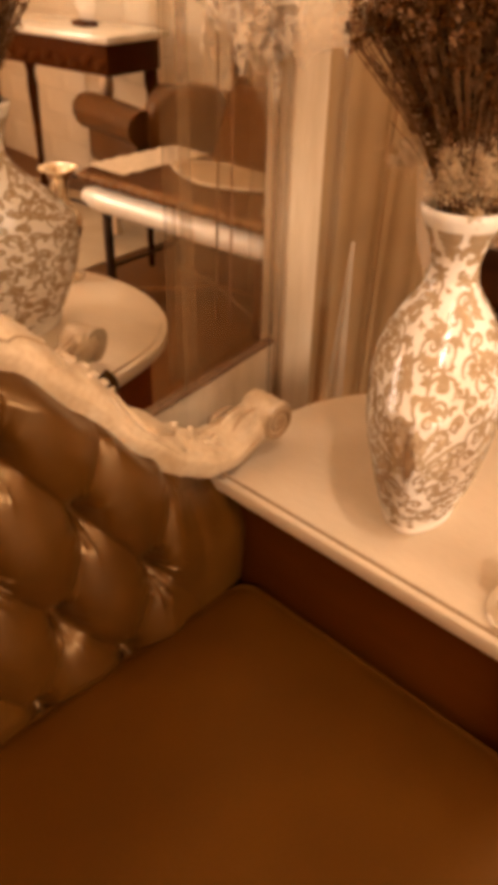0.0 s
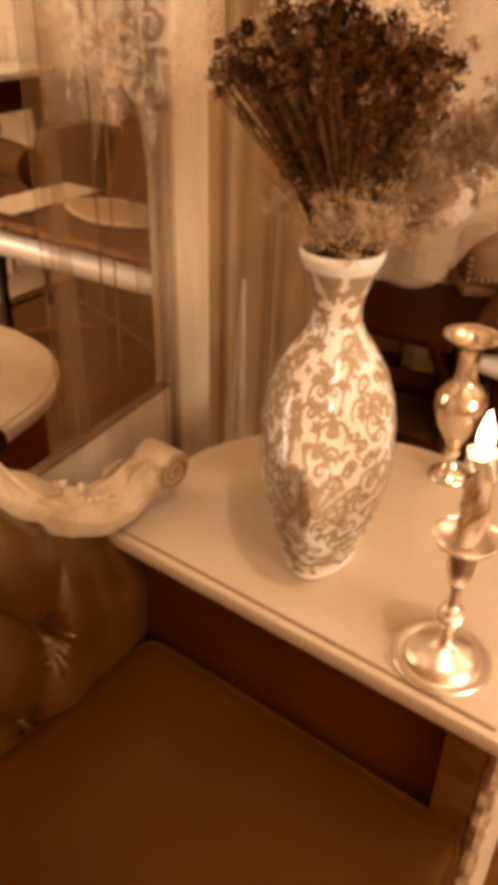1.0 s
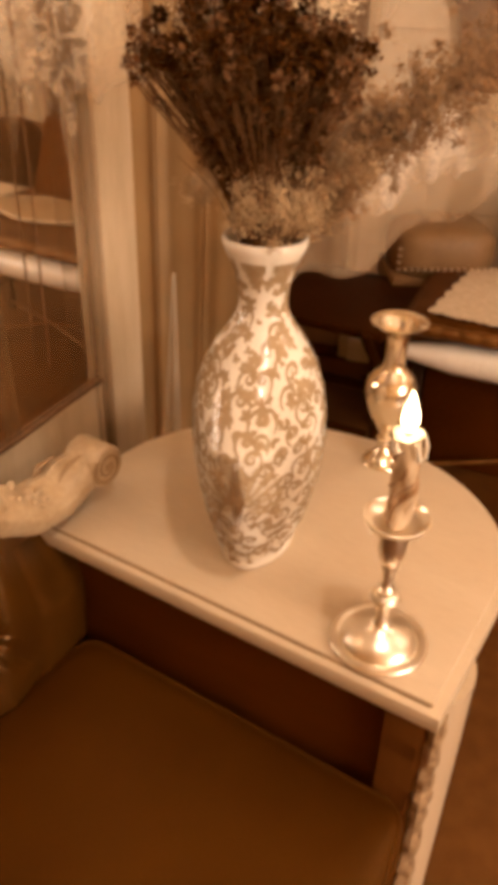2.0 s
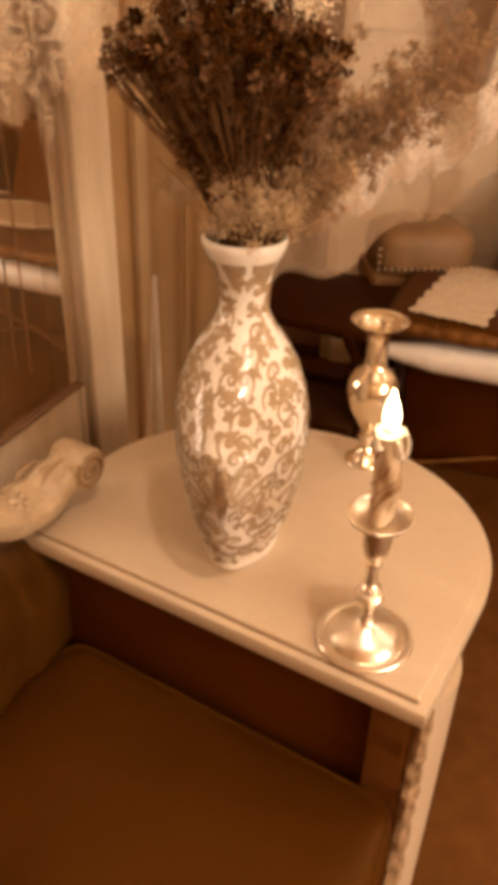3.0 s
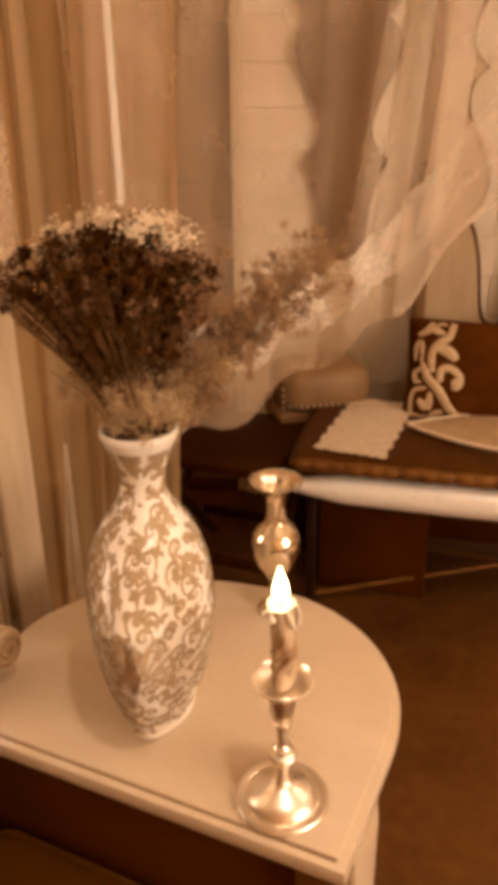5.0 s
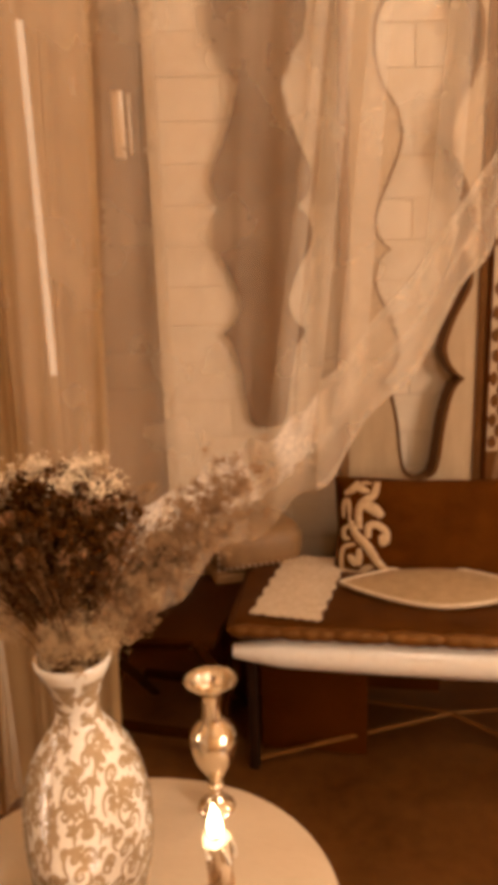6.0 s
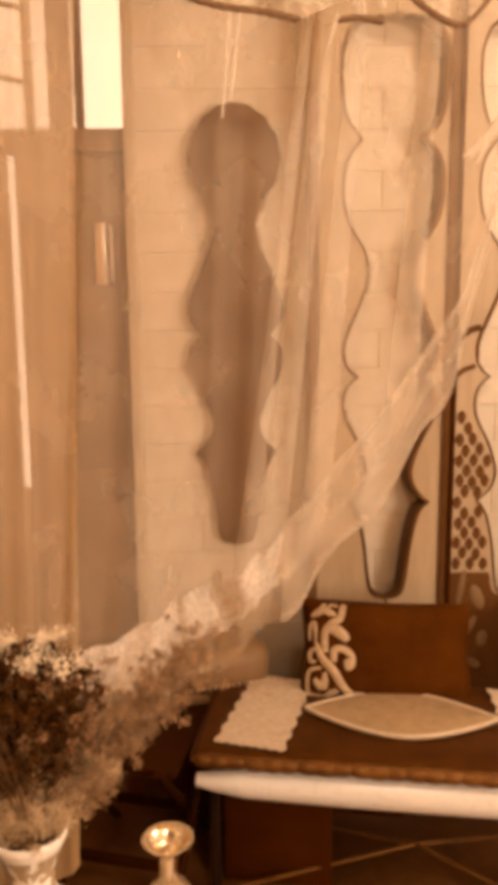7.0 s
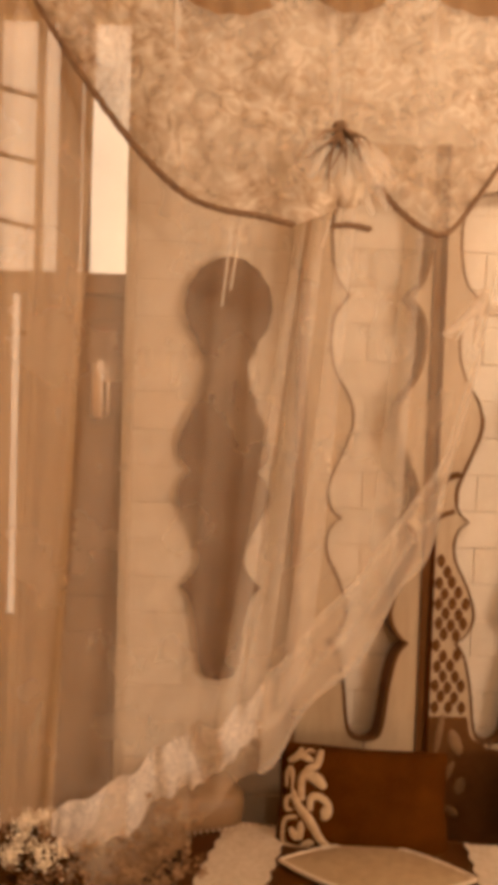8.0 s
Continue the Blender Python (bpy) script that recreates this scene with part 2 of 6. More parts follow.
M["runner"] = material("runner", (0.40, 0.27, 0.14), (0.28, 0.18, 0.085), rough=0.7, scale=40, fine=200, bump=0.4)
M["crochet"] = material("crochet", (0.64, 0.52, 0.37), (0.48, 0.36, 0.23), rough=0.8, scale=60, fine=240, bump=0.8)
M["white_roll"] = material("white_roll", (0.82, 0.76, 0.66), (0.76, 0.68, 0.56), rough=0.3, scale=6, fine=60, bump=0.08, coat=0.3)
M["hide"] = material("hide", (0.25, 0.145, 0.062), (0.175, 0.095, 0.038), rough=0.5, scale=9, fine=120, bump=0.25, spec=0.3)
M["floor"] = material("floor", (0.125, 0.049, 0.010), (0.055, 0.018, 0.0025), rough=0.45, scale=3.5, fine=28, bump=0.2, spec=0.35, tint=(1.0, 0.6, 0.3))
# unseen walls and ceiling are saturated to warm the light they bounce
M["plaster"] = material("plaster", (0.62, 0.40, 0.18), (0.54, 0.33, 0.14), rough=0.8, scale=2.5, fine=40, bump=0.2)
M["ceiling"] = material("ceiling", (0.62, 0.42, 0.21), rough=0.9, scale=3, bump=0.1)
M["mirror"] = material("mirror", (0.95, 0.92, 0.86), (0.94, 0.91, 0.85), rough=0.0, metal=1.0, scale=3, bump=0.0)
M["mirror"].node_tree.nodes["Principled BSDF"].inputs["Roughness"].default_value = 0.02
for l in list(M["mirror"].node_tree.links):
    if l.to_socket.name == "Roughness":
        M["mirror"].node_tree.links.remove(l)
M["pane"] = glass("pane")
M["bulb"] = glow("bulb", (1.0, 0.78, 0.5), 30.0)
M["daylight"] = glow("daylight", (1.0, 0.76, 0.54), 0.62)
M["rug"] = material("rug", (0.55, 0.42, 0.27), (0.42, 0.30, 0.17), rough=0.9, scale=5, fine=180, bump=0.5)
M["marble"] = material("marble", (0.80, 0.74, 0.63), (0.60, 0.52, 0.40), rough=0.2, scale=7, fine=30, bump=0.02, coat=0.5)


# ---- mesh helpers ----
def part(name, bm, mat, parent=None, label="", smooth=True):
    me = bpy.data.meshes.new(name)
    bm.normal_update()
    bm.to_mesh(me)
    bm.free()
    if smooth:
        me.polygons.foreach_set("use_smooth", [True] * len(me.polygons))
        me.set_sharp_from_angle(angle=radians(38))
    me.materials.append(M[mat] if isinstance(mat, str) else mat)
    ob = new(name, me)
    if parent:
        ob.parent = parent
    if label:
        tagged(ob, label)
    return ob


def thing(name, m, label, category, group="", kind=""):
    ob = new(name)
    ob.matrix_world = m
    return tagged(ob, label, category, group, kind)


def box(bm, size, at=(0, 0, 0), rot=(0, 0, 0), bevel=0.0, segments=2):
    g = bmesh.ops.create_cube(bm, size=1.0, matrix=pose(*at, *rot) @ Matrix.Diagonal((*size, 1)))
    if bevel:
        edges = {e for v in g["verts"] for e in v.link_edges}
        bmesh.ops.bevel(bm, geom=list(edges), offset=bevel, segments=segments, affect="EDGES", profile=0.5)
    return bm


def boxed(size, at=(0, 0, 0), rot=(0, 0, 0), bevel=0.003):
    return box(bmesh.new(), size, at, rot, bevel)


def grid(f, nu, nv, closed_u=False, thick=0.0):
    """A sheet through f(u, v), u and v from 0 to 1."""
    bm = bmesh.new()
    rows = [[bm.verts.new(f(i / nu, j / nv)) for i in range(nu if closed_u else nu + 1)] for j in range(nv + 1)]
    n = len(rows[0])
    for j in range(nv):
        for i in range(n if closed_u else n - 1):
            k = (i + 1) % n
            bm.faces.new((rows[j][i], rows[j][k], rows[j + 1][k], rows[j + 1][i]))
    bm.normal_update()
    if thick:
        bmesh.ops.solidify(bm, geom=bm.faces[:], thickness=thick)
    return bm


def lathe(profile, seg=48, shape=None, twist=None, wobble=0.0):
    """Turned body from (radius, height) pairs; shape(angle) scales the radius."""
    bm = bmesh.new()
    rows = []
    for r, z in profile:
        row = []
        for i in range(seg):
            a = 2 * math.pi * i / seg
            q = r * (shape(a) if shape else 1) * (1 + wobble * noise.noise((math.cos(a) * 2, math.sin(a) * 2, z * 40)))
            row.append(bm.verts.new((q * math.cos(a), q * math.sin(a), z)))
        rows.append(row)
    for lo, hi in zip(rows, rows[1:]):
        for i in range(seg):
            k = (i + 1) % seg
            bm.faces.new((lo[i], lo[k], hi[k], hi[i]))
    bm.faces.new(rows[0][::-1])
    bm.faces.new(rows[-1])
    return bm


def spline(points, n):
    """n + 1 points on a smooth curve through the given ones."""
    p = [Vector(q) for q in points]
    p = [2 * p[0] - p[1]] + p + [2 * p[-1] - p[-2]]
    out = []
    for k in range(n + 1):
        x = k / n * (len(p) - 3)
        i = min(int(x), len(p) - 4)
        t = x - i
        a, b, c, d = p[i:i + 4]
        out.append(0.5 * (2 * b + (c - a) * t + (2 * a - 5 * b + 4 * c - d) * t * t + (3 * b - a - 3 * c + d) * t ** 3))
    return out


def tube(bm, pts, radius, seg=6, caps=True):
    """A tube along points; radius is a number or a function of 0..1."""
    pts = [Vector(q) for q in pts]
    rows = []
    side = None
    for i, q in enumerate(pts):
        d = (pts[min(i + 1, len(pts) - 1)] - pts[max(i - 1, 0)]).normalized()
        if side is None:
            side = d.orthogonal().normalized()
        side = (side - d * side.dot(d)).normalized()
        up = d.cross(side)
        r = radius(i / (len(pts) - 1)) if callable(radius) else radius
        rows.append([bm.verts.new(q + r * (math.cos(2 * math.pi * k / seg) * side + math.sin(2 * math.pi * k / seg) * up)) for k in range(seg)])
    for lo, hi in zip(rows, rows[1:]):
        for k in range(seg):
            m = (k + 1) % seg
            bm.faces.new((lo[k], lo[m], hi[m], hi[k]))
    if caps:
        bm.faces.new(rows[0][::-1])
        bm.faces.new(rows[-1])
    return bm


def plate(outline, thick, bevel=0.0):
    """A flat plate with the given outline (x, y), from z = 0 down to -thick."""
    bm = bmesh.new()
    face = bm.faces.new([bm.verts.new((x, y, 0)) for x, y in outline])
    if face.normal.z < 0:
        face.normal_flip()
    bm.normal_update()
    if face.normal.z < 0:
        face.normal_flip()
    got = bmesh.ops.extrude_face_region(bm, geom=[face])
    low = [v for v in got["geom"] if isinstance(v, bmesh.types.BMVert)]
    bmesh.ops.translate(bm, verts=low, vec=(0, 0, -thick))
    bmesh.ops.recalc_face_normals(bm, faces=bm.faces[:])
    if bevel:
        rim = [e for e in bm.edges if abs(e.verts[0].co.z - e.verts[1].co.z) < 1e-6]
        bmesh.ops.bevel(bm, geom=rim, offset=bevel, segments=2, affect="EDGES", profile=0.5)
    return bm


def petals(bm, at, size, count, rnd, flat=0.0):
    """A tuft of small crumpled petals round a point."""
    at = Vector(at)
    for _ in range(count):
        d = Vector((rnd.gauss(0, 1), rnd.gauss(0, 1), rnd.gauss(0.25, 1 - flat))).normalized()
        s = d.orthogonal().normalized()
        s = s * math.cos(rnd.uniform(0, 6)) + d.cross(s) * math.sin(rnd.uniform(0, 6))
        a = at + d * size * rnd.uniform(0.1, 0.4)
        b = at + d * size * rnd.uniform(0.8, 1.15)
        w = size * rnd.uniform(0.12, 0.27)
        up = d.cross(s) * size * rnd.uniform(-0.2, 0.2)
        q = [a, (a + b) / 2 + s * w + up, b, (a + b) / 2 - s * w + up]
        bm.faces.new([bm.verts.new(x) for x in q])


def fluff(bm, at, size, count, rnd):
    """A soft feathery tuft: many fine slivers that end in tiny florets."""
    at = Vector(at)
    for _ in range(count):
        d = Vector((rnd.gauss(0, 1), rnd.gauss(0, 1), rnd.gauss(0.35, 1))).normalized()
        s = d.orthogonal().normalized()
        b = at + d * size * rnd.uniform(0.35, 1.25)
        w = size * rnd.uniform(0.065, 0.125)
        t = d.cross(s)
        bm.faces.new([bm.verts.new(x) for x in (at + d * size * 0.1, b - s * w * 0.5, b + s * w * 0.5)])
        bm.faces.new([bm.verts.new(x) for x in (b - s * w - t * w * 0.6, b + t * w, b + s * w, b - t * w + d * w)])


def basis(origin, ex):
    """A pose whose x axis runs along ex in the plan."""
    return pose(*origin, 0, 0, math.degrees(math.atan2(ex[1], ex[0])))


# ---- the room ----
X0, X1, Y0, Y1, H = -2.0, 3.4, -2.6, 2.62, 3.2
tagged(part("floor", boxed((X1 - X0 + 0.3, Y1 - Y0 + 0.4, 0.1), ((X0 + X1) / 2, (Y0 + Y1) / 2, -0.05), bevel=0), "floor"), "dark brown stained concrete floor", "floor", kind="structure")
tagged(part("ceiling", boxed((X1 - X0 + 0.3, Y1 - Y0 + 0.4, 0.1), ((X0 + X1) / 2, (Y0 + Y1) / 2, H + 0.05), bevel=0), "ceiling"), "unseen plaster ceiling, tan to warm the bounced light", "ceiling", kind="structure")
tagged(part("wall_west", boxed((0.12, Y1 - Y0 + 0.24, H), (X0 - 0.06, (Y0 + Y1) / 2, H / 2), bevel=0), "plaster"), "unseen side wall, plastered tan for warm bounced light", "wall", kind="structure")
tagged(part("wall_south", boxed((X1 - X0, 0.12, H), ((X0 + X1) / 2, Y0 - 0.06, H / 2), bevel=0), "plaster"), "unseen rear wall, plastered tan for warm bounced light", "wall", kind="structure")
# the east wall holds the shop window
east = bmesh.new()
for size, at in (((0.12, 0.45, H), (X1 + 0.06, Y0 + 0.225, H / 2)), ((0.12, 2.93, H), (X1 + 0.06, 1.215, H / 2)),
                 ((0.12, 1.9, 0.95), (X1 + 0.06, -1.2, 0.475)), ((0.12, 1.9, 0.75), (X1 + 0.06, -1.2, 2.825))):
    box(east, size, at)
tagged(part("wall_east", east, "plaster"), "unseen tan wall with a wide shop window, warming the bounced light", "wall", kind="structure")
shop = tagged(new("window_1"), "wide shop window with a white frame", "window", kind="structure")
for size, at in (((0.07, 1.9, 0.06), (X1 + 0.06, -1.2, 0.98)), ((0.07, 1.9, 0.06), (X1 + 0.06, -1.2, 2.42)), ((0.07, 0.06, 1.38), (X1 + 0.06, -2.12, 1.7)),
                 ((0.07, 0.06, 1.38), (X1 + 0.06, -0.28, 1.7)), ((0.06, 0.05, 1.38), (X1 + 0.06, -1.2, 1.7))):
    part("window_frame", boxed(size, at), "white_paint", shop)
tagged(part("backdrop", boxed((0.02, 3.4, 2.6), (X1 + 0.20, -1.2, 1.7), bevel=0), "daylight"), "bright overcast daylight outside the windows", "backdrop", kind="structure")

# the north wall: painted blocks to the right, a brown door with a transom to the left
north = bmesh.new()
box(north, (X1 + 0.10, 0.12, H), ((X1 - 0.10) / 2, Y1 + 0.0705, H / 2))
wall_north = tagged(part("wall_north", north, "mortar"), "white painted block wall with grey joints", "wall", kind="structure")
left_wall = bmesh.new()
box(left_wall, (X0 * -1 - 0.80, 0.12, H), ((X0 - 0.80) / 2, Y1 + 0.075, H / 2))
box(left_wall, (0.70, 0.12, 0.16), (-0.45, Y1 + 0.075, H - 0.08))
tagged(part("wall_north_plaster", left_wall, "plaster"), "tan plastered wall beside the brown door", "wall", kind="structure")

door = tagged(new("door_1"), "brown wooden double door, closed, with a glazed transom above", "door", kind="structure")
part("astragal", boxed((0.030, 0.03, 0.98), (-0.512, Y1 + 0.10, 0.51), bevel=0.003), "brown_door", door)
for x, w in ((-0.648, 0.235), (-0.306, 0.385)):
    leaf = part("door_leaf", boxed((w, 0.04, 2.10), (x, Y1 + 0.10, 1.06), bevel=0.004), "brown_door", door)
    for z, h in ((0.55, 0.80), (1.55, 0.95)):
        part("panel", boxed((w - 0.09, 0.016, h), (x, Y1 + 0.078, z), bevel=0.006), "brown_door", leaf)
part("threshold", boxed((0.70, 0.12, 0.02), (-0.45, Y1 + 0.075, 0.01)), "dark_wood", door)
for x in (-0.785, -0.115):
    part("door_jamb", boxed((0.035, 0.13, 3.02), (x, Y1 + 0.07, 1.52)), "white_paint", door)
part("handle", boxed((0.036, 0.012, 0.20), (-0.225, Y1 + 0.058, 1.79), bevel=0.004), "brass", door, "polished handle plate")
part("handle", boxed((0.010, 0.012, 0.18), (-0.190, Y1 + 0.058, 1.79), bevel=0.003), "brass", door)
transom = part("transom_rail", boxed((0.64, 0.07, 0.07), (-0.45, Y1 + 0.085, 2.145)), "brown_door", door)
for x in (-0.59, -0.44, -0.34, -0.28, -0.12):
    part("mullion", boxed((0.022 if x != -0.34 else 0.07, 0.05, 0.86), (x, Y1 + 0.085, 2.61)), "dark_wood" if x in (-0.34, -0.28) else "white_paint", transom)
for z in (2.36, 2.58, 2.80):
    part("glazing_bar", boxed((0.30, 0.02, 0.014), (-0.60, Y1 + 0.085, z), (0, 12, 0)), "dark_wood", transom)
part("pane", boxed((0.66, 0.004, 0.86), (-0.45, Y1 + 0.09, 2.61), bevel=0), "pane", transom).visible_shadow = False
tagged(part("backdrop", boxed((2.0, 0.02, 3.4), (-0.5, Y1 + 0.24, 1.6), bevel=0), "daylight"), "bright overcast daylight outside the door", "backdrop", kind="structure")

# ---- folding screen in front of the block wall ----
BALUSTER = [(0.655, 0.004), (0.659, 0.028), (0.668, 0.046), (0.690, 0.060), (0.75, 0.070), (0.85, 0.082), (0.93, 0.100), (0.965, 0.116), (0.985, 0.138), (1.005, 0.112), (1.04, 0.088), (1.09, 0.078),
            (1.18, 0.106), (1.26, 0.145), (1.31, 0.153), (1.35, 0.145), (1.372, 0.130), (1.390, 0.108), (1.408, 0.130), (1.44, 0.149), (1.50, 0.151), (1.60, 0.112), (1.70, 0.078),
            (1.78, 0.090), (1.86, 0.138), (1.94, 0.158), (2.02, 0.157), (2.065, 0.143), (2.095, 0.122), (2.115, 0.106),
            (2.130, 0.118), (2.16, 0.142), (2.22, 0.160), (2.32, 0.168), (2.40, 0.155), (2.45, 0.115), (2.47, 0.004)]


CUSPS = (0.985, 1.390, 2.115)


def half_width(z):
    """Half the opening at height z: smooth curves that meet in sharp cusps."""
    for k in range(len(BALUSTER) - 1):
        (a, p), (b, q) = BALUSTER[k], BALUSTER[k + 1]
        if a <= z <= b:
            slope = (q - p) / (b - a)
            m0 = slope if k == 0 or a in CUSPS else (q - BALUSTER[k - 1][1]) / (b - BALUSTER[k - 1][0])
            m1 = slope if k == len(BALUSTER) - 2 or b in CUSPS else (BALUSTER[k + 2][1] - p) / (BALUSTER[k + 2][0] - a)
            t, h = (z - a) / (b - a), b - a
            return max(0.002, p * (1 + 2 * t) * (1 - t) ** 2 + m0 * h * t * (1 - t) ** 2 + q * t * t * (3 - 2 * t) + m1 * h * t * t * (t - 1))
    return 0.0


def leaf_half(x_out, centre, sign, y, thick, top, soft=0.0):
    """One side of a leaf between its straight outer edge and the shaped opening, in one closed sweep."""
    zs = [0.0, 0.3, 0.60]
    for (a, _), (b, _) in zip(BALUSTER, BALUSTER[1:]):
        zs += [a + (b - a) * k / 3 for k in range(3)]
    zs += [2.471, 2.5, top]
    bm = bmesh.new()
    rows = []
    for z in zs:
        x_in = centre + sign * max(half_width(z), 0.0015)
        rows.append([bm.verts.new(q) for q in ((x_out, y, z), (x_in, y, z), (x_in, y + thick, z), (x_out, y + thick, z))])
    for lo, hi in zip(rows, rows[1:]):
        for k in range(4):
            bm.faces.new((lo[k], lo[(k + 1) % 4], hi[(k + 1) % 4], hi[k]))
    bm.faces.new(rows[0][::-1])
    bm.faces.new(rows[-1])
    bmesh.ops.recalc_face_normals(bm, faces=bm.faces[:])
    return bm


def edge_band(centre, sign, y, thick, wide=False):
    """The inner edge of an opening, its shade put into a dark band."""
    zs = []
    for (a, _), (b, _) in zip(BALUSTER, BALUSTER[1:]):
        zs += [a + (b - a) * k / 3 for k in range(3)]
    bm = bmesh.new()
    rows = []
    for z in zs:
        x = centre + sign * (half_width(z) - 0.001)
        # the right band is wider, to paint in the shadow gradient there
        d = -sign * ((0.027 if sign > 0 else 0.015) + (0.010 if wide and 1.44 < z < 1.74 else 0.0))
        rows.append([bm.verts.new(q) for q in ((x, y - 0.003, z), (x + 0.45 * d, y - 0.003, z), (x + d, y + thick, z), (x, y + thick, z))])
    for lo, hi in zip(rows, rows[1:]):
        for k in range(4):
            bm.faces.new((lo[k], lo[(k + 1) % 4], hi[(k + 1) % 4], hi[k]))
    bmesh.ops.recalc_face_normals(bm, faces=bm.faces[:])
    return bm


SY = 2.53
screen = thing("folding_screen", Matrix(), "tall pale wooden screen with baluster-shaped openings behind the bench", "screen")
for x0, x1, c in ((0.475, 0.871, 0.703), (0.912, 1.36, 1.123)):
    a = part("leaf", leaf_half(x0, c, -1, SY, 0.045, 2.60), "screen_board", screen, smooth=False)
    b = part("leaf", leaf_half(x1, c, 1, SY, 0.045, 2.60), "screen_board", screen, smooth=False)
    part("edge_band", edge_band(c, -1, SY, 0.046, c > 1), "screen_edge", a, "inner edge with its shade in a dark band", smooth=False)
    part("edge_band", edge_band(c, 1, SY, 0.046), "screen_edge", b, smooth=False)
part("post", boxed((0.041, 0.06, 2.60), (0.8915, SY + 0.02, 1.30)), "screen_edge", screen, "dark upright between the leaves")
part("post_bead", boxed((0.013, 0.012, 2.60), (0.9045, SY - 0.0155, 1.30), bevel=0.004), "dark_wood", screen, "dark bead along the upright")
part("post", boxed((0.030, 0.06, 2.60), (0.458, SY + 0.02, 1.30)), "brown_door", screen, "brown outer post")
# the right leaf carries a dark diamond inlay below two curved straps
for pts, r in (([(0.913, 1.492), (0.930, 1.520), (0.957, 1.538), (0.985, 1.546)], 0.010), ([(0.913, 1.392), (0.935, 1.412), (0.958, 1.420), (0.970, 1.426)], 0.008)):
    strap = bmesh.new()
    tube(strap, spline([(x, SY - 0.002, z) for x, z in pts], 24), r, 8)
    for v in strap.verts:
        v.co.y = SY - 0.002 + (v.co.y - SY + 0.002) * 0.4
    part("strap", strap, "screen_edge", screen, "dark curved strap")
dm = bmesh.new()
dv = [dm.verts.new((0.0150 * math.copysign(abs(math.cos(a)) ** 1.25, math.cos(a)), 0, 0.0235 * math.copysign(abs(math.sin(a)) ** 1.25, math.sin(a)))) for a in [2 * math.pi * k / 12 for k in range(12)]]
dw = [dm.verts.new(v.co * 0.85 + Vector((0, -0.003, 0))) for v in dv]
dm.faces.new(dw)
for k in range(12):
    dm.faces.new((dv[k], dv[(k + 1) % 12], dw[(k + 1) % 12], dw[k]))
bmesh.ops.recalc_face_normals(dm, faces=dm.faces[:])
inlay_mesh = bpy.data.meshes.new("inlay")
dm.to_mesh(inlay_mesh)
dm.free()
inlay_mesh.materials.append(M["screen_edge"])
for i in range(-2, 6):
    for j in range(0, 17):
        x, z = 0.932 + i * 0.0430 + (j % 2) * 0.0215 + 0.003 * math.sin(5 * j + i), 0.775 + j * 0.0345 + 0.003 * math.sin(3 * i + j)
        if 0.926 < x < 1.123 - half_width(z) - 0.014 and z < 1.28 - 0.6 * (x - 0.945):
            ob = new("inlay", inlay_mesh)
            ob.parent, ob.location = screen, (x, SY - 0.0005, z)
# below the lattice the leaf is painted dark, with pale leaves
foot_bm = bmesh.new()
rows = []
for k in range(31):
    z = 0.30 + 0.445 * k / 30
    right = 1.355 if z < 0.640 else 1.123 - max(half_width(z), 0.004) - 0.012
    rows.append([foot_bm.verts.new(q) for q in ((0.914, SY - 0.0005, z), (0.914, SY - 0.004, z), (right, SY - 0.004, z + (0.018 * math.sin(k) if k == 30 else 0)), (right, SY - 0.0005, z))])
for lo, hi in zip(rows, rows[1:]):
    for k in range(4):
        foot_bm.faces.new((lo[k], lo[(k + 1) % 4], hi[(k + 1) % 4], hi[k]))
foot_bm.faces.new(rows[0][::-1])
foot_bm.faces.new(rows[-1])
bmesh.ops.recalc_face_normals(foot_bm, faces=foot_bm.faces[:])
panel_dark = part("painted_foot", foot_bm, "screen_edge", screen, "dark painted foot with pale leaves", smooth=False)
for x, z, w, h, turn in ((0.950, 0.690, 0.011, 0.070, 8), (1.005, 0.660, 0.020, 0.046, -22), (0.985, 0.560, 0.012, 0.040, 24), (1.025, 0.515, 0.018, 0.030, 10), (0.955, 0.500, 0.014, 0.044, -6), (1.000, 0.430, 0.026, 0.014, 35)):
    leaf_bm = bmesh.new()
    bmesh.ops.create_icosphere(leaf_bm, subdivisions=2, radius=1.0, matrix=pose(x, SY - 0.004, z, 0, turn, 0) @ Matrix.Diagonal((w, 0.003, h, 1)))
    part("painted_leaf", leaf_bm, "hide", panel_dark, "pale painted leaf")

# dark shaped board that hangs on the block wall beside the screen
HEAD = [(1.70, 0.078), (1.755, 0.066), (1.83, 0.098), (1.90, 0.136), (1.96, 0.146), (2.02, 0.138), (2.08, 0.104), (2.12, 0.060), (2.135, 0.004)]


def board_half(z):
    if z < 1.70:
        return half_width(z)
    for (a, p), (b, q) in zip(HEAD, HEAD[1:]):
        if a <= z <= b:
            k = (z - a) / (b - a)
            return p + (q - p) * k * k * (3 - 2 * k)
    return 0.004


outline = [(board_half(0.655 + (2.135 - 0.655) * k / 140), 0.655 + (2.135 - 0.655) * k / 140) for k in range(141)]
shape = [(x, z) for x, z in outline] + [(-x, z) for x, z in reversed(outline)]
bm = plate(shape, 0.025)
bmesh.ops.transform(bm, verts=bm.verts[:], matrix=Matrix.Translation((0.214, 2.596, 0.825)) @ Matrix.Diagonal((1.0, 1, 0.955, 1)) @ pose(0, 0, -0.655, 90, 0, 0) @ Matrix.Identity(4))
board = part("wall_board", bm, "board_wood", smooth=False)
tagged(board, "dark brown baluster-shaped wooden board on the wall", "wall decoration")

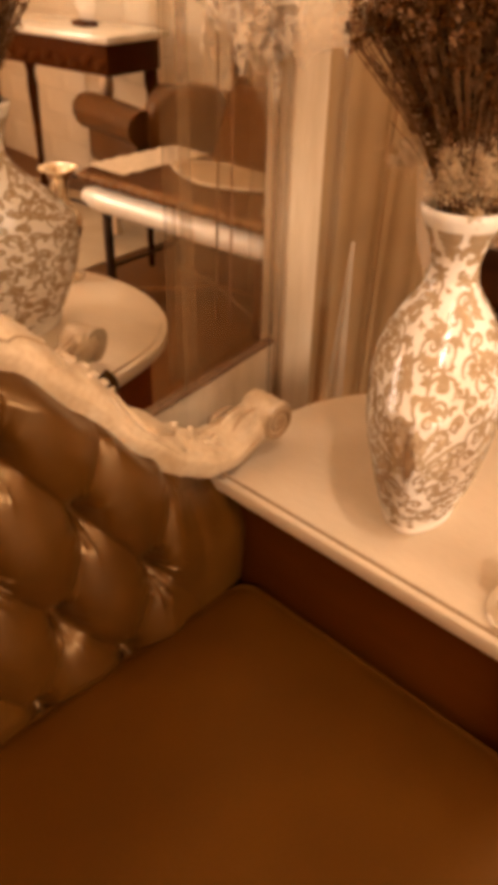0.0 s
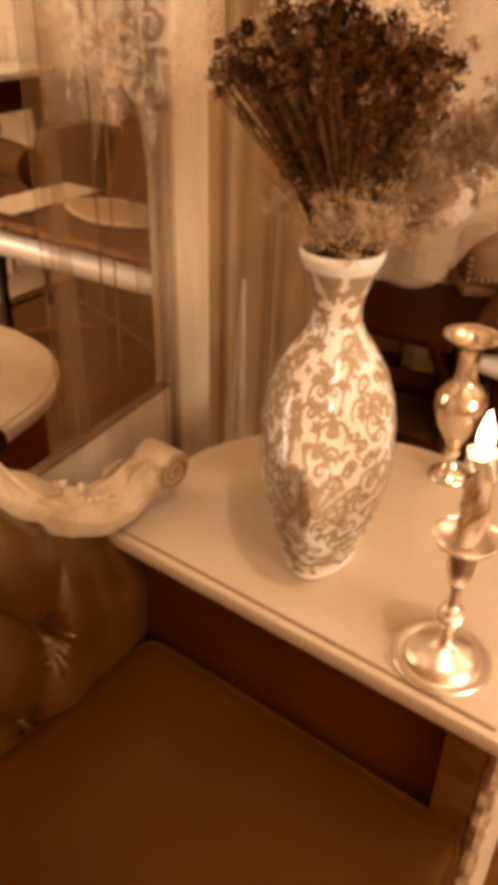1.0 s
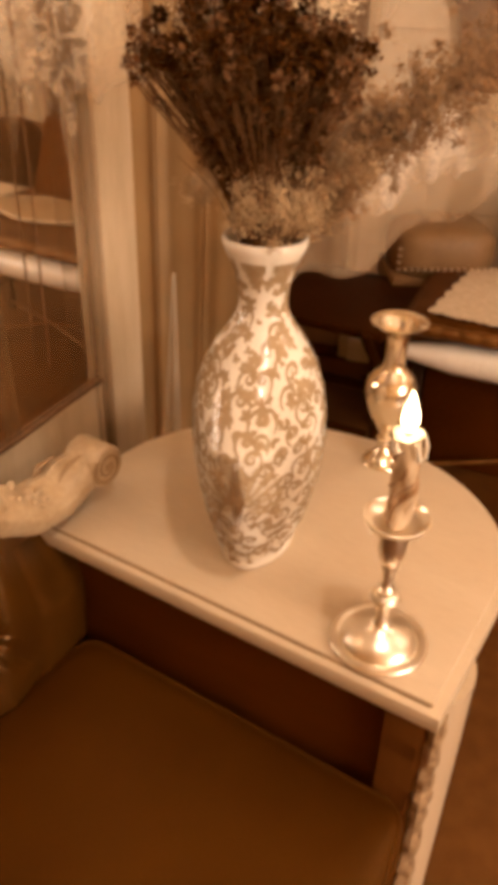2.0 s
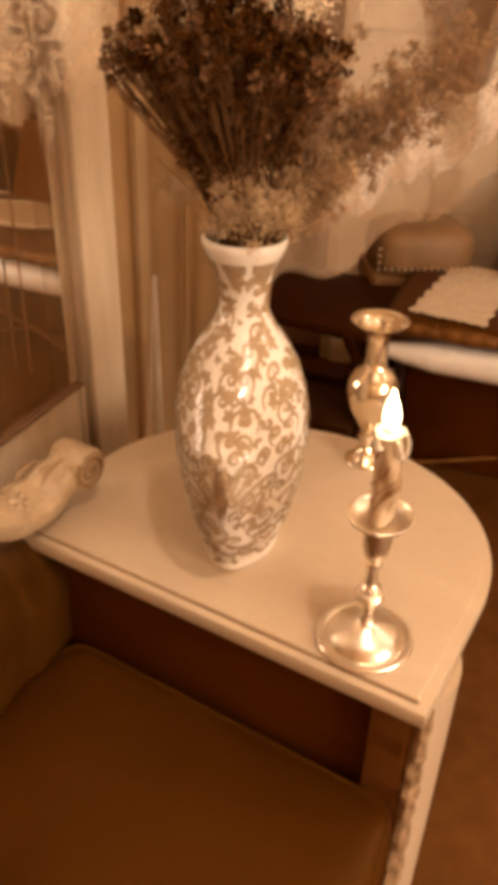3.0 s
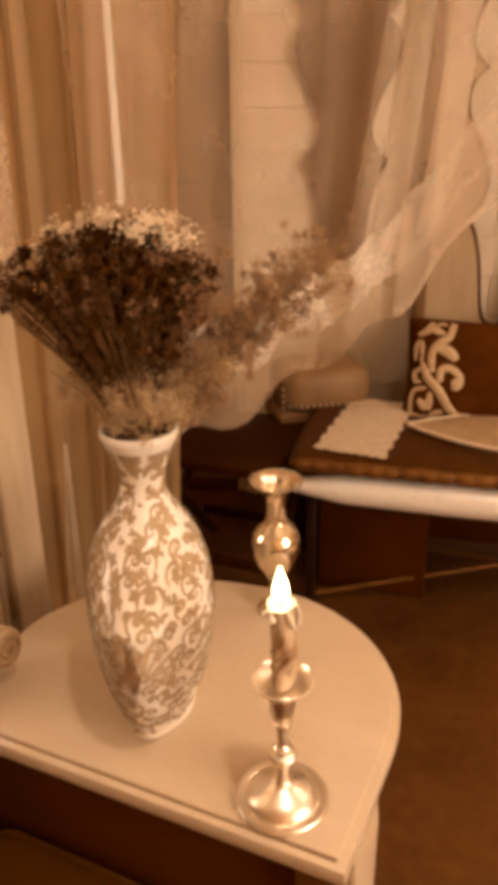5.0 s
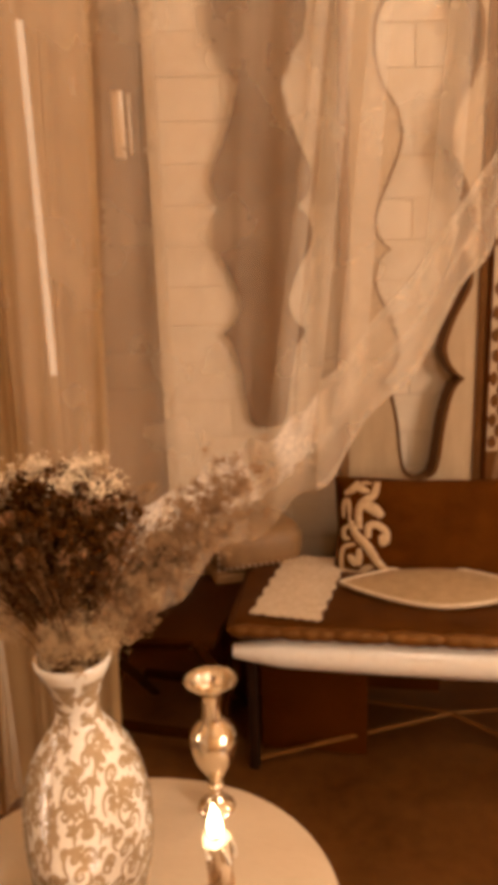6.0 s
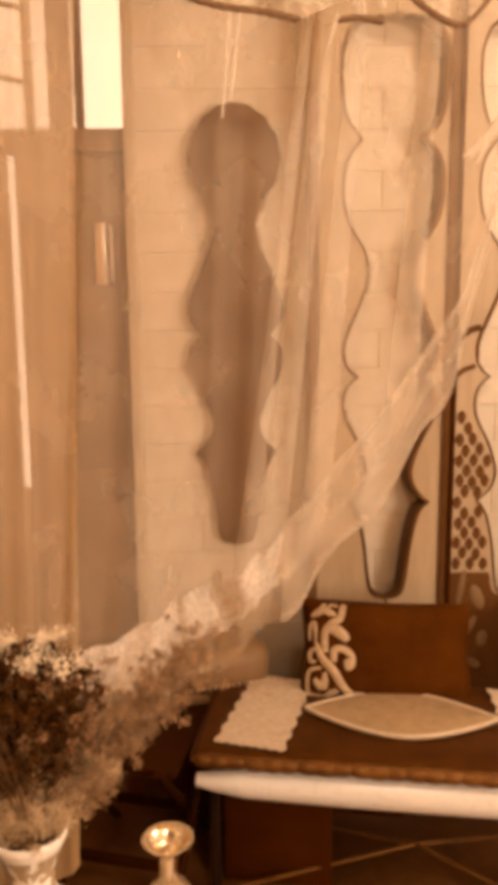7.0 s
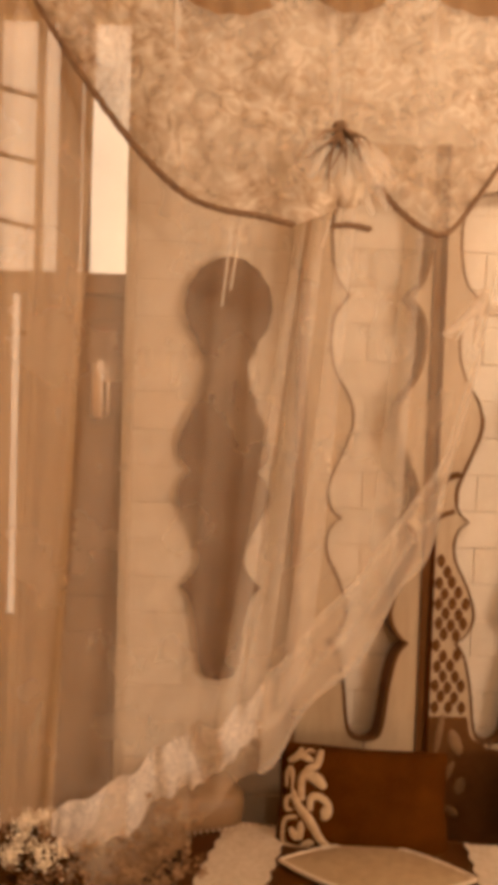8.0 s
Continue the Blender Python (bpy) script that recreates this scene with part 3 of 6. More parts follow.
# ---- tall mirror in a white painted frame ----
U = Vector((0.195, 0.981)).normalized()
mirror = thing("standing_mirror", basis((-0.394, 1.239, 0), U), "tall mirror in a worn white painted frame", "mirror")
part("glass", boxed((1.10, 0.008, 1.60), (-0.55, 0.004, 1.374), bevel=0), "mirror", mirror, "clear mirror glass", smooth=False)
part("back_board", boxed((1.10, 0.02, 1.60), (-0.55, 0.020, 1.374), bevel=0), "dark_wood", mirror)
part("post", boxed((0.092, 0.075, 2.45), (0.049, 0.010, 1.225), bevel=0.004), "white_paint", mirror)
part("post_moulding", boxed((0.034, 0.055, 2.45), (0.114, 0.016, 1.225), bevel=0.008), "white_paint", mirror)
part("post", boxed((0.09, 0.075, 2.45), (-1.146, 0.010, 1.225), bevel=0.004), "white_paint", mirror)
part("bottom_rail", boxed((1.10, 0.05, 0.50), (-0.55, 0.018, 0.318), bevel=0.003), "white_paint", mirror)
part("top_rail", boxed((1.10, 0.05, 0.26), (-0.55, 0.018, 2.306), bevel=0.003), "white_paint", mirror)
part("sight_bead", boxed((1.10, 0.010, 0.006), (-0.55, -0.005, 0.572), bevel=0.002), "rope", mirror, "thin brown bead along the glass")
part("plinth", boxed((1.38, 0.12, 0.07), (-0.53, 0.012, 0.035), bevel=0.004), "white_paint", mirror)


def strip_sheet(x, w, low, y, cloth_name, label):
    def f(u, v):
        return (x + w * (u - 0.5) + 0.004 * math.sin(9 * v + 2 * u + x * 40), y + 0.0025 * math.sin(u * 14 + 3 * v), 2.42 - (2.42 - low) * v)
    ob = thing("curtain_strip", basis((-0.394, 1.239, 0), U), label, "curtain", "voile before the mirror")
    part("voile", grid(f, 24, 40), cloth_name, ob)
    for edge in (0.0, 1.0):
        part("hem", grid(lambda u, v: Vector(f(abs(edge - 0.009 / w * u), v)) + Vector((0, -0.0015, 0)), 2, 40), "voile_hem", ob)
    return ob


strip_sheet(-0.130, 0.240, 0.590, -0.008, "voile", "wide brown translucent panel of voile hanging before the mirror")
strip_sheet(-0.246, 0.026, 0.585, -0.014, "voile", "narrow brown translucent strip hanging before the mirror")
strip_sheet(-0.026, 0.040, 0.440, -0.022, "voile", "narrow brown translucent strip hanging before the mirror post")
pull = thing("hanging_cord", basis((-0.394, 1.239, 0), U), "thin pale cord hanging before the mirror", "cord")
cord_bm = bmesh.new()
tube(cord_bm, spline([(-0.142, -0.014, 2.42), (-0.150, -0.013, 1.6), (-0.138, -0.013, 1.05), (-0.143, -0.014, 0.66)], 40), 0.0016, 6)
part("cord", cord_bm, "rope", pull)


def lace_panel(u, v):
    x = -0.215 + 0.205 * u
    low = 1.06 + 0.05 * math.sin(7 * u) + 0.035 * math.sin(29 * u) + 0.02 * math.sin(61 * u)
    return (x, -0.034 + 0.012 * math.sin(16 * u + 2 * v) + 0.006 * noise.noise((x * 40, v * 20, 0.1)), 2.42 - (2.42 - low) * v)


lace_ob = thing("lace_curtain", basis((-0.394, 1.239, 0), U), "cream lace panel hanging over the top of the mirror", "lace cloth")
part("lace_cloth", grid(lace_panel, 40, 60), "lace_thin", lace_ob)
part("border", grid(lambda u, v: Vector(lace_panel(u, 0.955 + 0.045 * v)) + Vector((0, -0.002, 0)), 40, 4), "lace_thin", lace_ob)


def post_lace(u, v):
    a = 2 * math.pi * u
    x, y = 0.066 + 0.078 * math.copysign(abs(math.cos(a)) ** 0.35, math.cos(a)), 0.010 + 0.052 * math.copysign(abs(math.sin(a)) ** 0.35, math.sin(a))
    w = 0.006 * noise.noise((x * 30, y * 30, v * 22))
    return (x + w, y + w, 2.46 - v * (1.42 + 0.012 * math.sin(a * 5)))


wrap = thing("lace_wrap", basis((-0.394, 1.239, 0), U), "cream lace cloth wrapped round the upper mirror post", "lace cloth")
part("lace_cloth", grid(post_lace, 48, 60, closed_u=True), "lace_fine", wrap)
part("border", grid(lambda u, v: Vector(post_lace(u, 0.965 + 0.035 * v)) + Vector((0.0015 * math.cos(2 * math.pi * u), 0.0015 * math.sin(2 * math.pi * u), 0)), 48, 3, closed_u=True), "lace_fine", wrap)

# ---- half-round side table ----
E1 = Vector((0.949, -0.3146)).normalized()
table = thing("side_table", basis((-0.288, 0.831, 0), E1), "pale wooden half-round side table with a moulded edge", "table")
TW, TR, TS, TZ = 0.5436, 0.2718, 0.20, 0.56


LEFT = 0.056


def d_outline(grow=0.0, n=40):
    """Half-round plan; the mirror side is drawn out a little further than the candle side."""
    pts = [(-LEFT - grow, -grow), (TW + grow, -grow), (TW + grow, TS)]
    for k in range(1, n):
        c = math.cos(math.pi * k / n)
        pts.append((TW / 2 + (TR + grow + (LEFT if c < 0 else 0.0)) * c, TS + (TR + grow) * math.sin(math.pi * k / n)))
    return pts + [(-LEFT - grow, TS)]


top = plate(d_outline(-0.012), 0.010, 0.003)
bmesh.ops.translate(top, verts=top.verts[:], vec=(0, 0, TZ))
tabletop = part("tabletop", top, "pale_wood", table)
lip = plate(d_outline(0.0), 0.023, 0.004)
bmesh.ops.translate(lip, verts=lip.verts[:], vec=(0, 0, TZ - 0.0055))
part("edge_moulding", lip, "pale_wood", table, "stepped moulding round the top")
cove = plate(d_outline(-0.009), 0.010, 0.003)
bmesh.ops.translate(cove, verts=cove.verts[:], vec=(0, 0, TZ - 0.0275))
part("lower_moulding", cove, "pale_wood", table)
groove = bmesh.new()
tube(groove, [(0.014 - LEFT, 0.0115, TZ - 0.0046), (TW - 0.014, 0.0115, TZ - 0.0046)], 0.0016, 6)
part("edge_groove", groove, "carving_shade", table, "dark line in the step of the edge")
# the curved body, pale outside and dark within, open on the flat side
def curved_wall(inset, thick, z0, z1):
    bm = bmesh.new()
    o, q = d_outline(-inset), d_outline(-inset - thick)
    o, q = o[1:] + o[:1], q[1:] + q[:1]
    low = z0 if callable(z0) else (lambda x, y: z0)
    va = [[bm.verts.new((x, y, z1)) for x, y in o], [bm.verts.new((x, y, low(x, y))) for x, y in o]]
    vb = [[bm.verts.new((x, y, z1)) for x, y in q], [bm.verts.new((x, y, low(x, y))) for x, y in q]]
    for k in range(len(o) - 1):
        bm.faces.new((va[0][k], va[0][k + 1], va[1][k + 1], va[1][k]))
        bm.faces.new((vb[0][k], vb[1][k], vb[1][k + 1], vb[0][k + 1]))
        bm.faces.new((va[1][k], va[1][k + 1], vb[1][k + 1], vb[1][k]))
    bmesh.ops.recalc_face_normals(bm, faces=bm.faces[:])
    return bm


def apron_edge(x, y):
    """The panel reaches the floor on the candle side and is a narrow apron on the mirror side."""
    if x > 0.62 * TW:
        return 0.0
    return TZ - 0.037


part("curved_side", curved_wall(0.022, 0.014, apron_edge, TZ - 0.030), "pale_wood", table)
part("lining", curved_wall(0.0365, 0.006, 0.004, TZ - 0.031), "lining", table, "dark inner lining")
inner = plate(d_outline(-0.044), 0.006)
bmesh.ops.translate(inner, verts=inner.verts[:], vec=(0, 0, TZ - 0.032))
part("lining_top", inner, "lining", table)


part("front_panel", boxed((TW - 0.035, 0.012, TZ - 0.034), (-0.030 + (TW - 0.035) / 2, 0.034, (TZ - 0.034) / 2), bevel=0.001), "front_wood", table, "dark reddish-brown front panel")


def stile(x, w):
    """A front upright whose outer edge is carved and worn."""
    bm = bmesh.new()
    rows = []
    for k in range(41):
        z = (TZ - 0.031) * (1 - k / 40)
        wob = 0.0035 * noise.noise((3.1, 0.4, z * 34)) + 0.003 * math.sin(z * 70)
        rows.append([bm.verts.new(q) for q in ((x - w / 2, 0.012, z), (x + w / 2 - 0.008, 0.012, z), (x + w / 2 + wob, 0.018 + wob, z), (x + w / 2 + wob, 0.052, z), (x - w / 2, 0.052, z))])
    for lo, hi in zip(rows, rows[1:]):
        for i in range(5):
            bm.faces.new((lo[i], hi[i], hi[(i + 1) % 5], lo[(i + 1) % 5]))
    bm.faces.new(rows[0])
    bm.faces.new(rows[-1][::-1])
    bmesh.ops.recalc_face_normals(bm, faces=bm.faces[:])
    return bm


part("stile", stile(TW - 0.0365, 0.050), "shaded_stile_wood", table, "front upright, its shade in the brown")
corner = bmesh.new()
rnd = random.Random(31)
rows = []
for k in range(111):
    z = (TZ - 0.031) * (1 - k / 110)
    row = []
    for i in range(10):
        a = 2 * math.pi * i / 10
        r = 0.0150 + 0.0016 * math.sin(z * 150 + 1.5 * math.sin(z * 31) + a) + 0.0050 * noise.noise((math.cos(a) * 1.6, math.sin(a) * 1.6, z * 38))
        row.append(corner.verts.new((TW - 0.0075 + r * math.cos(a) * 0.72, 0.027 + r * math.sin(a), z)))
    rows.append(row)
for lo, hi in zip(rows, rows[1:]):
    for i in range(10):
        corner.faces.new((lo[i], hi[i], hi[(i + 1) % 10], lo[(i + 1) % 10]))
corner.faces.new(rows[0])
corner.faces.new(rows[-1][::-1])
bmesh.ops.recalc_face_normals(corner, faces=corner.faces[:])
part("carved_corner", corner, "worn_carving", table, "worn carved corner post")
# the pale side of the leg swells out beyond the top behind the corner post
knee = bmesh.new()
rows = []
for k in range(31):
    z = (TZ - 0.031) * (1 - k / 30)
    low = (1 - z / TZ) ** 1.4
    out = []
    for i in range(13):
        t = i / 12
        out.append((TW - 0.006 + 0.0185 * math.sin(math.pi * min(1.0, t * 1.12)) - 0.012 * t * t, 0.034 + (0.135 - 0.045 * low) * t))
    loop = out + [(x - 0.016, y) for x, y in reversed(out)]
    rows.append([knee.verts.new((x, y, z)) for x, y in loop])
for lo, hi in zip(rows, rows[1:]):
    for i in range(len(lo)):
        m = (i + 1) % len(lo)
        knee.faces.new((lo[i], hi[i], hi[m], lo[m]))
knee.faces.new(rows[0])
knee.faces.new(rows[-1][::-1])
bmesh.ops.recalc_face_normals(knee, faces=knee.faces[:])
part("side_leg", knee, "pale_wood", table, "pale swelling side of the leg")
part("stile", stile(-0.012, 0.020), "front_wood", table)

# ---- patterned porcelain vase ----
VASE = [(0.049, 0.0), (0.0515, 0.006), (0.051, 0.014), (0.054, 0.026), (0.0615, 0.052), (0.0685, 0.082), (0.0745, 0.112), (0.078, 0.142), (0.0795, 0.172), (0.0785, 0.204),
        (0.0740, 0.234), (0.0660, 0.262), (0.0545, 0.287), (0.0420, 0.306), (0.0335, 0.320), (0.0285, 0.334), (0.0275, 0.348), (0.0300, 0.364), (0.0360, 0.384), (0.0435, 0.399),
        (0.0475, 0.408), (0.0482, 0.4130), (0.0468, 0.4160)]
VROT = radians(-98)
VAX = radians(98)


def squarish(z):
    return 0.9 * max(0.0, min(1.0, (0.30 - z) / 0.08))


def vase_radius(z):
    p = VASE
    for (r0, a), (r1, b) in zip(p, p[1:]):
        if a <= z <= b:
            return r0 + (r1 - r0) * (z - a) / (b - a)
    return p[-1][0]


def vase_point(angle, z, lift=0.0):
    n = 2 + 0.55 * squarish(z)
    c, s = abs(math.cos(angle - VROT - math.pi / 4)), abs(math.sin(angle - VROT - math.pi / 4))
    k = (c ** n + s ** n) ** (-1 / n) * (1 - 0.035 * squarish(z))
    r = vase_radius(z) * k * (1 + 0.025 * squarish(z)) + lift
    # the body is flattened: deeper along one axis than across it
    deep = 1 + 0.75 * max(0.0, min(1.0, (0.33 - z) / 0.12))
    along, across = r * math.cos(angle - VAX), r * math.sin(angle - VAX)
    along *= deep
    return Vector((along * math.cos(VAX) - across * math.sin(VAX), along * math.sin(VAX) + across * math.cos(VAX), vase_height(z)))


def vase_height(z):
    """The neck is drawn up a little against the body."""
    return z * 0.950 + 0.006 * max(0.0, (z - 0.28) / 0.136)


VC = (-0.031, 0.917, TZ)
vase = thing("vase", pose(*VC), "tall white porcelain vase with painted scrolling vines", "vase")
zs = [k / 110 * 0.4160 for k in range(111)]
body = bmesh.new()
NV = 72
rows = [[body.verts.new(vase_point(2 * math.pi * i / NV, z)) for i in range(NV)] for z in zs]
rows += [[body.verts.new(Vector((rr * math.cos(2 * math.pi * i / NV), rr * math.sin(2 * math.pi * i / NV), vase_height(z)))) for i in range(NV)] for rr, z in ((0.0453, 0.4170), (0.0430, 0.4145), (0.0412, 0.405), (0.035, 0.390), (0.029, 0.370), (0.027, 0.345), (0.030, 0.32), (0.02, 0.30))]
for lo, hi in zip(rows, rows[1:]):
    for i in range(NV):
        k = (i + 1) % NV
        body.faces.new((lo[i], lo[k], hi[k], hi[i]))
body.faces.new(rows[0][::-1])
body.faces.new(rows[-1])
vase_body = part("body", body, "porcelain", vase)


def ribbon(bm, pts, width, lift=0.0005):
    """A painted stroke on the vase through (angle, height) points; width is a function of 0..1 in metres."""
    n = len(pts)
    left, right = [], []
    for k, (a, z) in enumerate(pts):
        a0, z0 = pts[max(0, k - 1)]
        a1, z1 = pts[min(n - 1, k + 1)]
        r = max(vase_radius(min(max(z, 0), 0.405)), 0.02)
        dx, dz = (a1 - a0) * r, z1 - z0
        d = math.hypot(dx, dz) or 1
        w = width(k / (n - 1)) / 2
        for side, row in ((1, left), (-1, right)):
            za = min(max(z + side * w * dx / d, 0.003), 0.398)
            row.append(bm.verts.new(vase_point(a - side * w * dz / d / r, za, lift)))
    for k in range(n - 1):
        bm.faces.new((left[k], right[k], right[k + 1], left[k + 1]))


def curl(a, z, size, turn, flip, bend=2.6):
    """Points of a spiral tendril that starts at (a, z)."""
    out = []
    n = 22
    ang, x, y = turn, 0.0, 0.0
    for k in range(n + 1):
        t = k / n
        r = max(vase_radius(min(max(z + y, 0), 0.4)), 0.025)
        out.append((a + x / r, z + y))
        step = size * (1 - 0.62 * t) * 0.16
        ang += flip * bend * 2 * math.pi / n * (0.25 + 0.75 * t)
        x += step * math.cos(ang)
        y += step * math.sin(ang)
    return out


rnd = random.Random(5)
vines, leaves, tint = bmesh.new(), bmesh.new(), bmesh.new()
swell = lambda t, w=0.0036: w * (0.35 + 0.9 * math.sin(math.pi * min(1, t + 0.08)))
for row, z in enumerate([0.026 + 0.0185 * k for k in range(20)]):
    r = vase_radius(min(z, 0.39))
    count = max(6, round(2 * math.pi * r / 0.031))
    for k in range(count):
        a = 2 * math.pi * (k + 0.5 * (row % 2) + rnd.uniform(-0.12, 0.12)) / count
        size = 0.022 * rnd.uniform(0.85, 1.2)
        flip = 1 if (k + row) % 2 else -1
        turn = rnd.uniform(0.2, 1.2) if flip > 0 else math.pi - rnd.uniform(0.2, 1.2)
        if z < 0.285 or (z < 0.335 and k % 2):
            ribbon(vines, curl(a, z, size, turn, flip), swell)
        for _ in range(2 if z < 0.24 else 4):
            # leaf or blossom blot beside the tendril
            la, lz = a + rnd.uniform(-0.02, 0.02) / r, z + rnd.uniform(-0.010, 0.010)
            s, th = rnd.uniform(0.0042, 0.0075), rnd.uniform(0, 6.3)
            for petal in range(4 if rnd.random() < 0.5 else 2):
                pth = th + petal * 1.15
                pts = [(la + s * q * math.cos(pth) / r, lz + s * q * math.sin(pth)) for q in (0.0, 0.35, 0.7, 1.05, 1.35)]
                if 0.012 < min(p[1] for p in pts) and max(p[1] for p in pts) < 0.39:
                    ribbon(leaves, pts, lambda t, s=s: s * 0.80 * math.sin(math.pi * (0.12 + 0.8 * t)), 0.0007 + 0.00005 * petal)
# fan-shaped blossoms low on two faces, with a dark heart
for a0 in (radians(-86), radians(95), radians(10)):
    for k in range(13):
        th = radians(-20 + 220 * k / 12)
        r = 0.066
        pts = [(a0 + 0.044 * q * math.cos(th) / r, 0.142 + 0.060 * q * math.sin(th)) for q in (0.18, 0.4, 0.6, 0.8, 0.92, 1.0)]
        ribbon(tint, pts, lambda t: 0.0066 * math.sin(math.pi * (0.1 + 0.75 * t)), 0.0008)
    dark = bmesh.new()
    for lane in range(-6, 7):
        # the heart is brushed in narrow ragged lanes that follow the curve of the body
        reach = (1 - (lane / 7.5) ** 2) * rnd.uniform(0.55, 1.05)
        ribbon(dark, [(a0 - 0.05 + 0.0125 * lane + 0.018 * math.sin(5 * q), 0.158 - 0.062 * reach + 0.122 * reach * q) for q in [i / 14 for i in range(15)]], lambda t: 0.0017 * (0.15 + 0.85 * math.sin(math.pi * t)), 0.0010 + 0.00005 * abs(lane))
    part("blossom_heart", dark, "glaze_dark", vase_body, "dark painted heart")
# lambrequin below the rim: hanging lappets brushed in short upright lanes
skirt = bmesh.new()
for k in range(7):
    a = 2 * math.pi * (k + 0.15) / 7
    for lane in range(-4, 5):
        drop = 0.030 * (1 - (lane / 5.2) ** 2) * rnd.uniform(0.85, 1.08)
        ribbon(skirt, [(a + 0.078 * lane, 0.396 - drop * q / 6) for q in range(7)], lambda t: 0.0030 * (1.0 - 0.35 * t), 0.0011 + 0.00006 * abs(lane))
part("painted_lambrequin", skirt, "glaze_line", vase_body)
part("painted_vines", vines, "glaze_line", vase_body, "tan painted scrolls")
part("painted_leaves", leaves, "glaze_line", vase_body)
part("painted_blossom", tint, "glaze_tint", vase_body)

# ---- dried bouquet in the vase ----
bouquet = thing("dried_bouquet", pose(VC[0], VC[1], TZ + 0.32), "dark dried flowers with pale filler standing in the porcelain vase", "dried flowers")
rnd = random.Random(11)
stems, heads, mids, crown, pale, spray, spray_stems = (bmesh.new() for _ in range(7))
LEAN_B = Vector((-0.022, -0.010, 0.0))


def crumbs(bm, at, reach, count, small, large, rnd):
    """Loose tiny florets scattered round a point, each a few crossed slivers."""
    for _ in range(count):
        c = at + Vector((rnd.gauss(0, reach), rnd.gauss(0, reach), rnd.gauss(0, reach)))
        for _ in range(2):
            d = Vector((rnd.gauss(0, 1), rnd.gauss(0, 1), rnd.gauss(0.3, 1))).normalized()
            w = d.orthogonal().normalized() * rnd.uniform(small, large) * 0.5
            l = d * rnd.uniform(small, large)
            bm.faces.new([bm.verts.new(x) for x in (c - l * 0.5, c + w * 0.8, c + l * 0.6, c - w * 0.8)])


for k in range(290):
    a, q = rnd.uniform(0, 2 * math.pi), math.sqrt(rnd.random())
    spread = 0.124 * q
    zt = 0.318 - 0.050 * q ** 3 - rnd.uniform(0, 0.045)
    tip = Vector((spread * math.cos(a), spread * math.sin(a) * 0.85, zt)) + LEAN_B
    foot = Vector((0.014 * q * math.cos(a), 0.014 * q * math.sin(a), 0.02))
    mid = foot.lerp(tip, 0.50)
    mid.x, mid.y = mid.x * 0.62, mid.y * 0.62
    line = spline([foot, mid, tip], 9)
    tube(stems, line, lambda t: 0.0015 - 0.0007 * t, 4, caps=False)
    # fine side twigs in the upper half, each with a tiny seed head
    for _ in range(rnd.randint(5, 8)):
        t = rnd.uniform(0.56, 0.97) if q > 0.5 else rnd.uniform(0.66, 0.98)
        root = line[min(8, int(t * 9))].lerp(line[min(9, int(t * 9) + 1)], t * 9 - int(t * 9))
        twig = root + Vector((rnd.gauss(0, 0.009), rnd.gauss(0, 0.009), rnd.uniform(0.004, 0.022)))
        tube(stems, [root, twig], 0.0006, 3, caps=False)
        petals(heads if rnd.random() < 0.80 else mids, twig, rnd.uniform(0.0040, 0.0072), 14, rnd)
    petals(heads if rnd.random() < 0.66 else mids, tip, rnd.uniform(0.0055, 0.0105), 26, rnd)
# cut stalks packed in the mouth of the vase
for k in range(170):
    a, q = rnd.uniform(0, 2 * math.pi), math.sqrt(rnd.random())
    x, y = math.cos(a) * q, math.sin(a) * q
    tube(stems, [(0.022 * x, 0.022 * y, 0.030), (0.033 * x, 0.033 * y, 0.078 + 0.012 * rnd.random()), (0.036 * x, 0.036 * y, 0.098 + 0.020 * rnd.random())], 0.0016, 4, caps=False)
# bare thin stalks that stand out on the mirror side
for k in range(9):
    tip = Vector((-0.060 - 0.030 * rnd.random(), rnd.gauss(-0.01, 0.02), 0.165 + 0.06 * rnd.random()))
    tube(stems, spline([(-0.012, 0, 0.03), tip * 0.55 + Vector((0, 0, 0.03)), tip], 8), 0.0007, 3, caps=False)
# small round buttons among the dark heads
for k in range(26):
    a, q = rnd.uniform(0, 2 * math.pi), rnd.uniform(0.3, 1.0)
    at = Vector((0.115 * q * math.cos(a), 0.098 * q * math.sin(a), 0.318 - 0.05 * q ** 3 - rnd.uniform(0, 0.035))) + LEAN_B
    petals(heads, at, rnd.uniform(0.009, 0.012), 90, rnd)
for x, y, z in ((-0.085, 0.01, 0.304), (-0.060, -0.02, 0.326), (-0.030, 0.02, 0.334), (0.025, -0.02, 0.330), (0.050, -0.01, 0.320), (0.02, 0.04, 0.330), (-0.115, -0.03, 0.275)):
    for _ in range(5):
        at = Vector((x + rnd.gauss(0, 0.011), y + rnd.gauss(0, 0.011), z - 0.016 + rnd.gauss(0, 0.003)))
        fluff(crown, at, 0.009, 40, rnd)
        crumbs(crown, at, 0.008, 40, 0.002, 0.004, rnd)
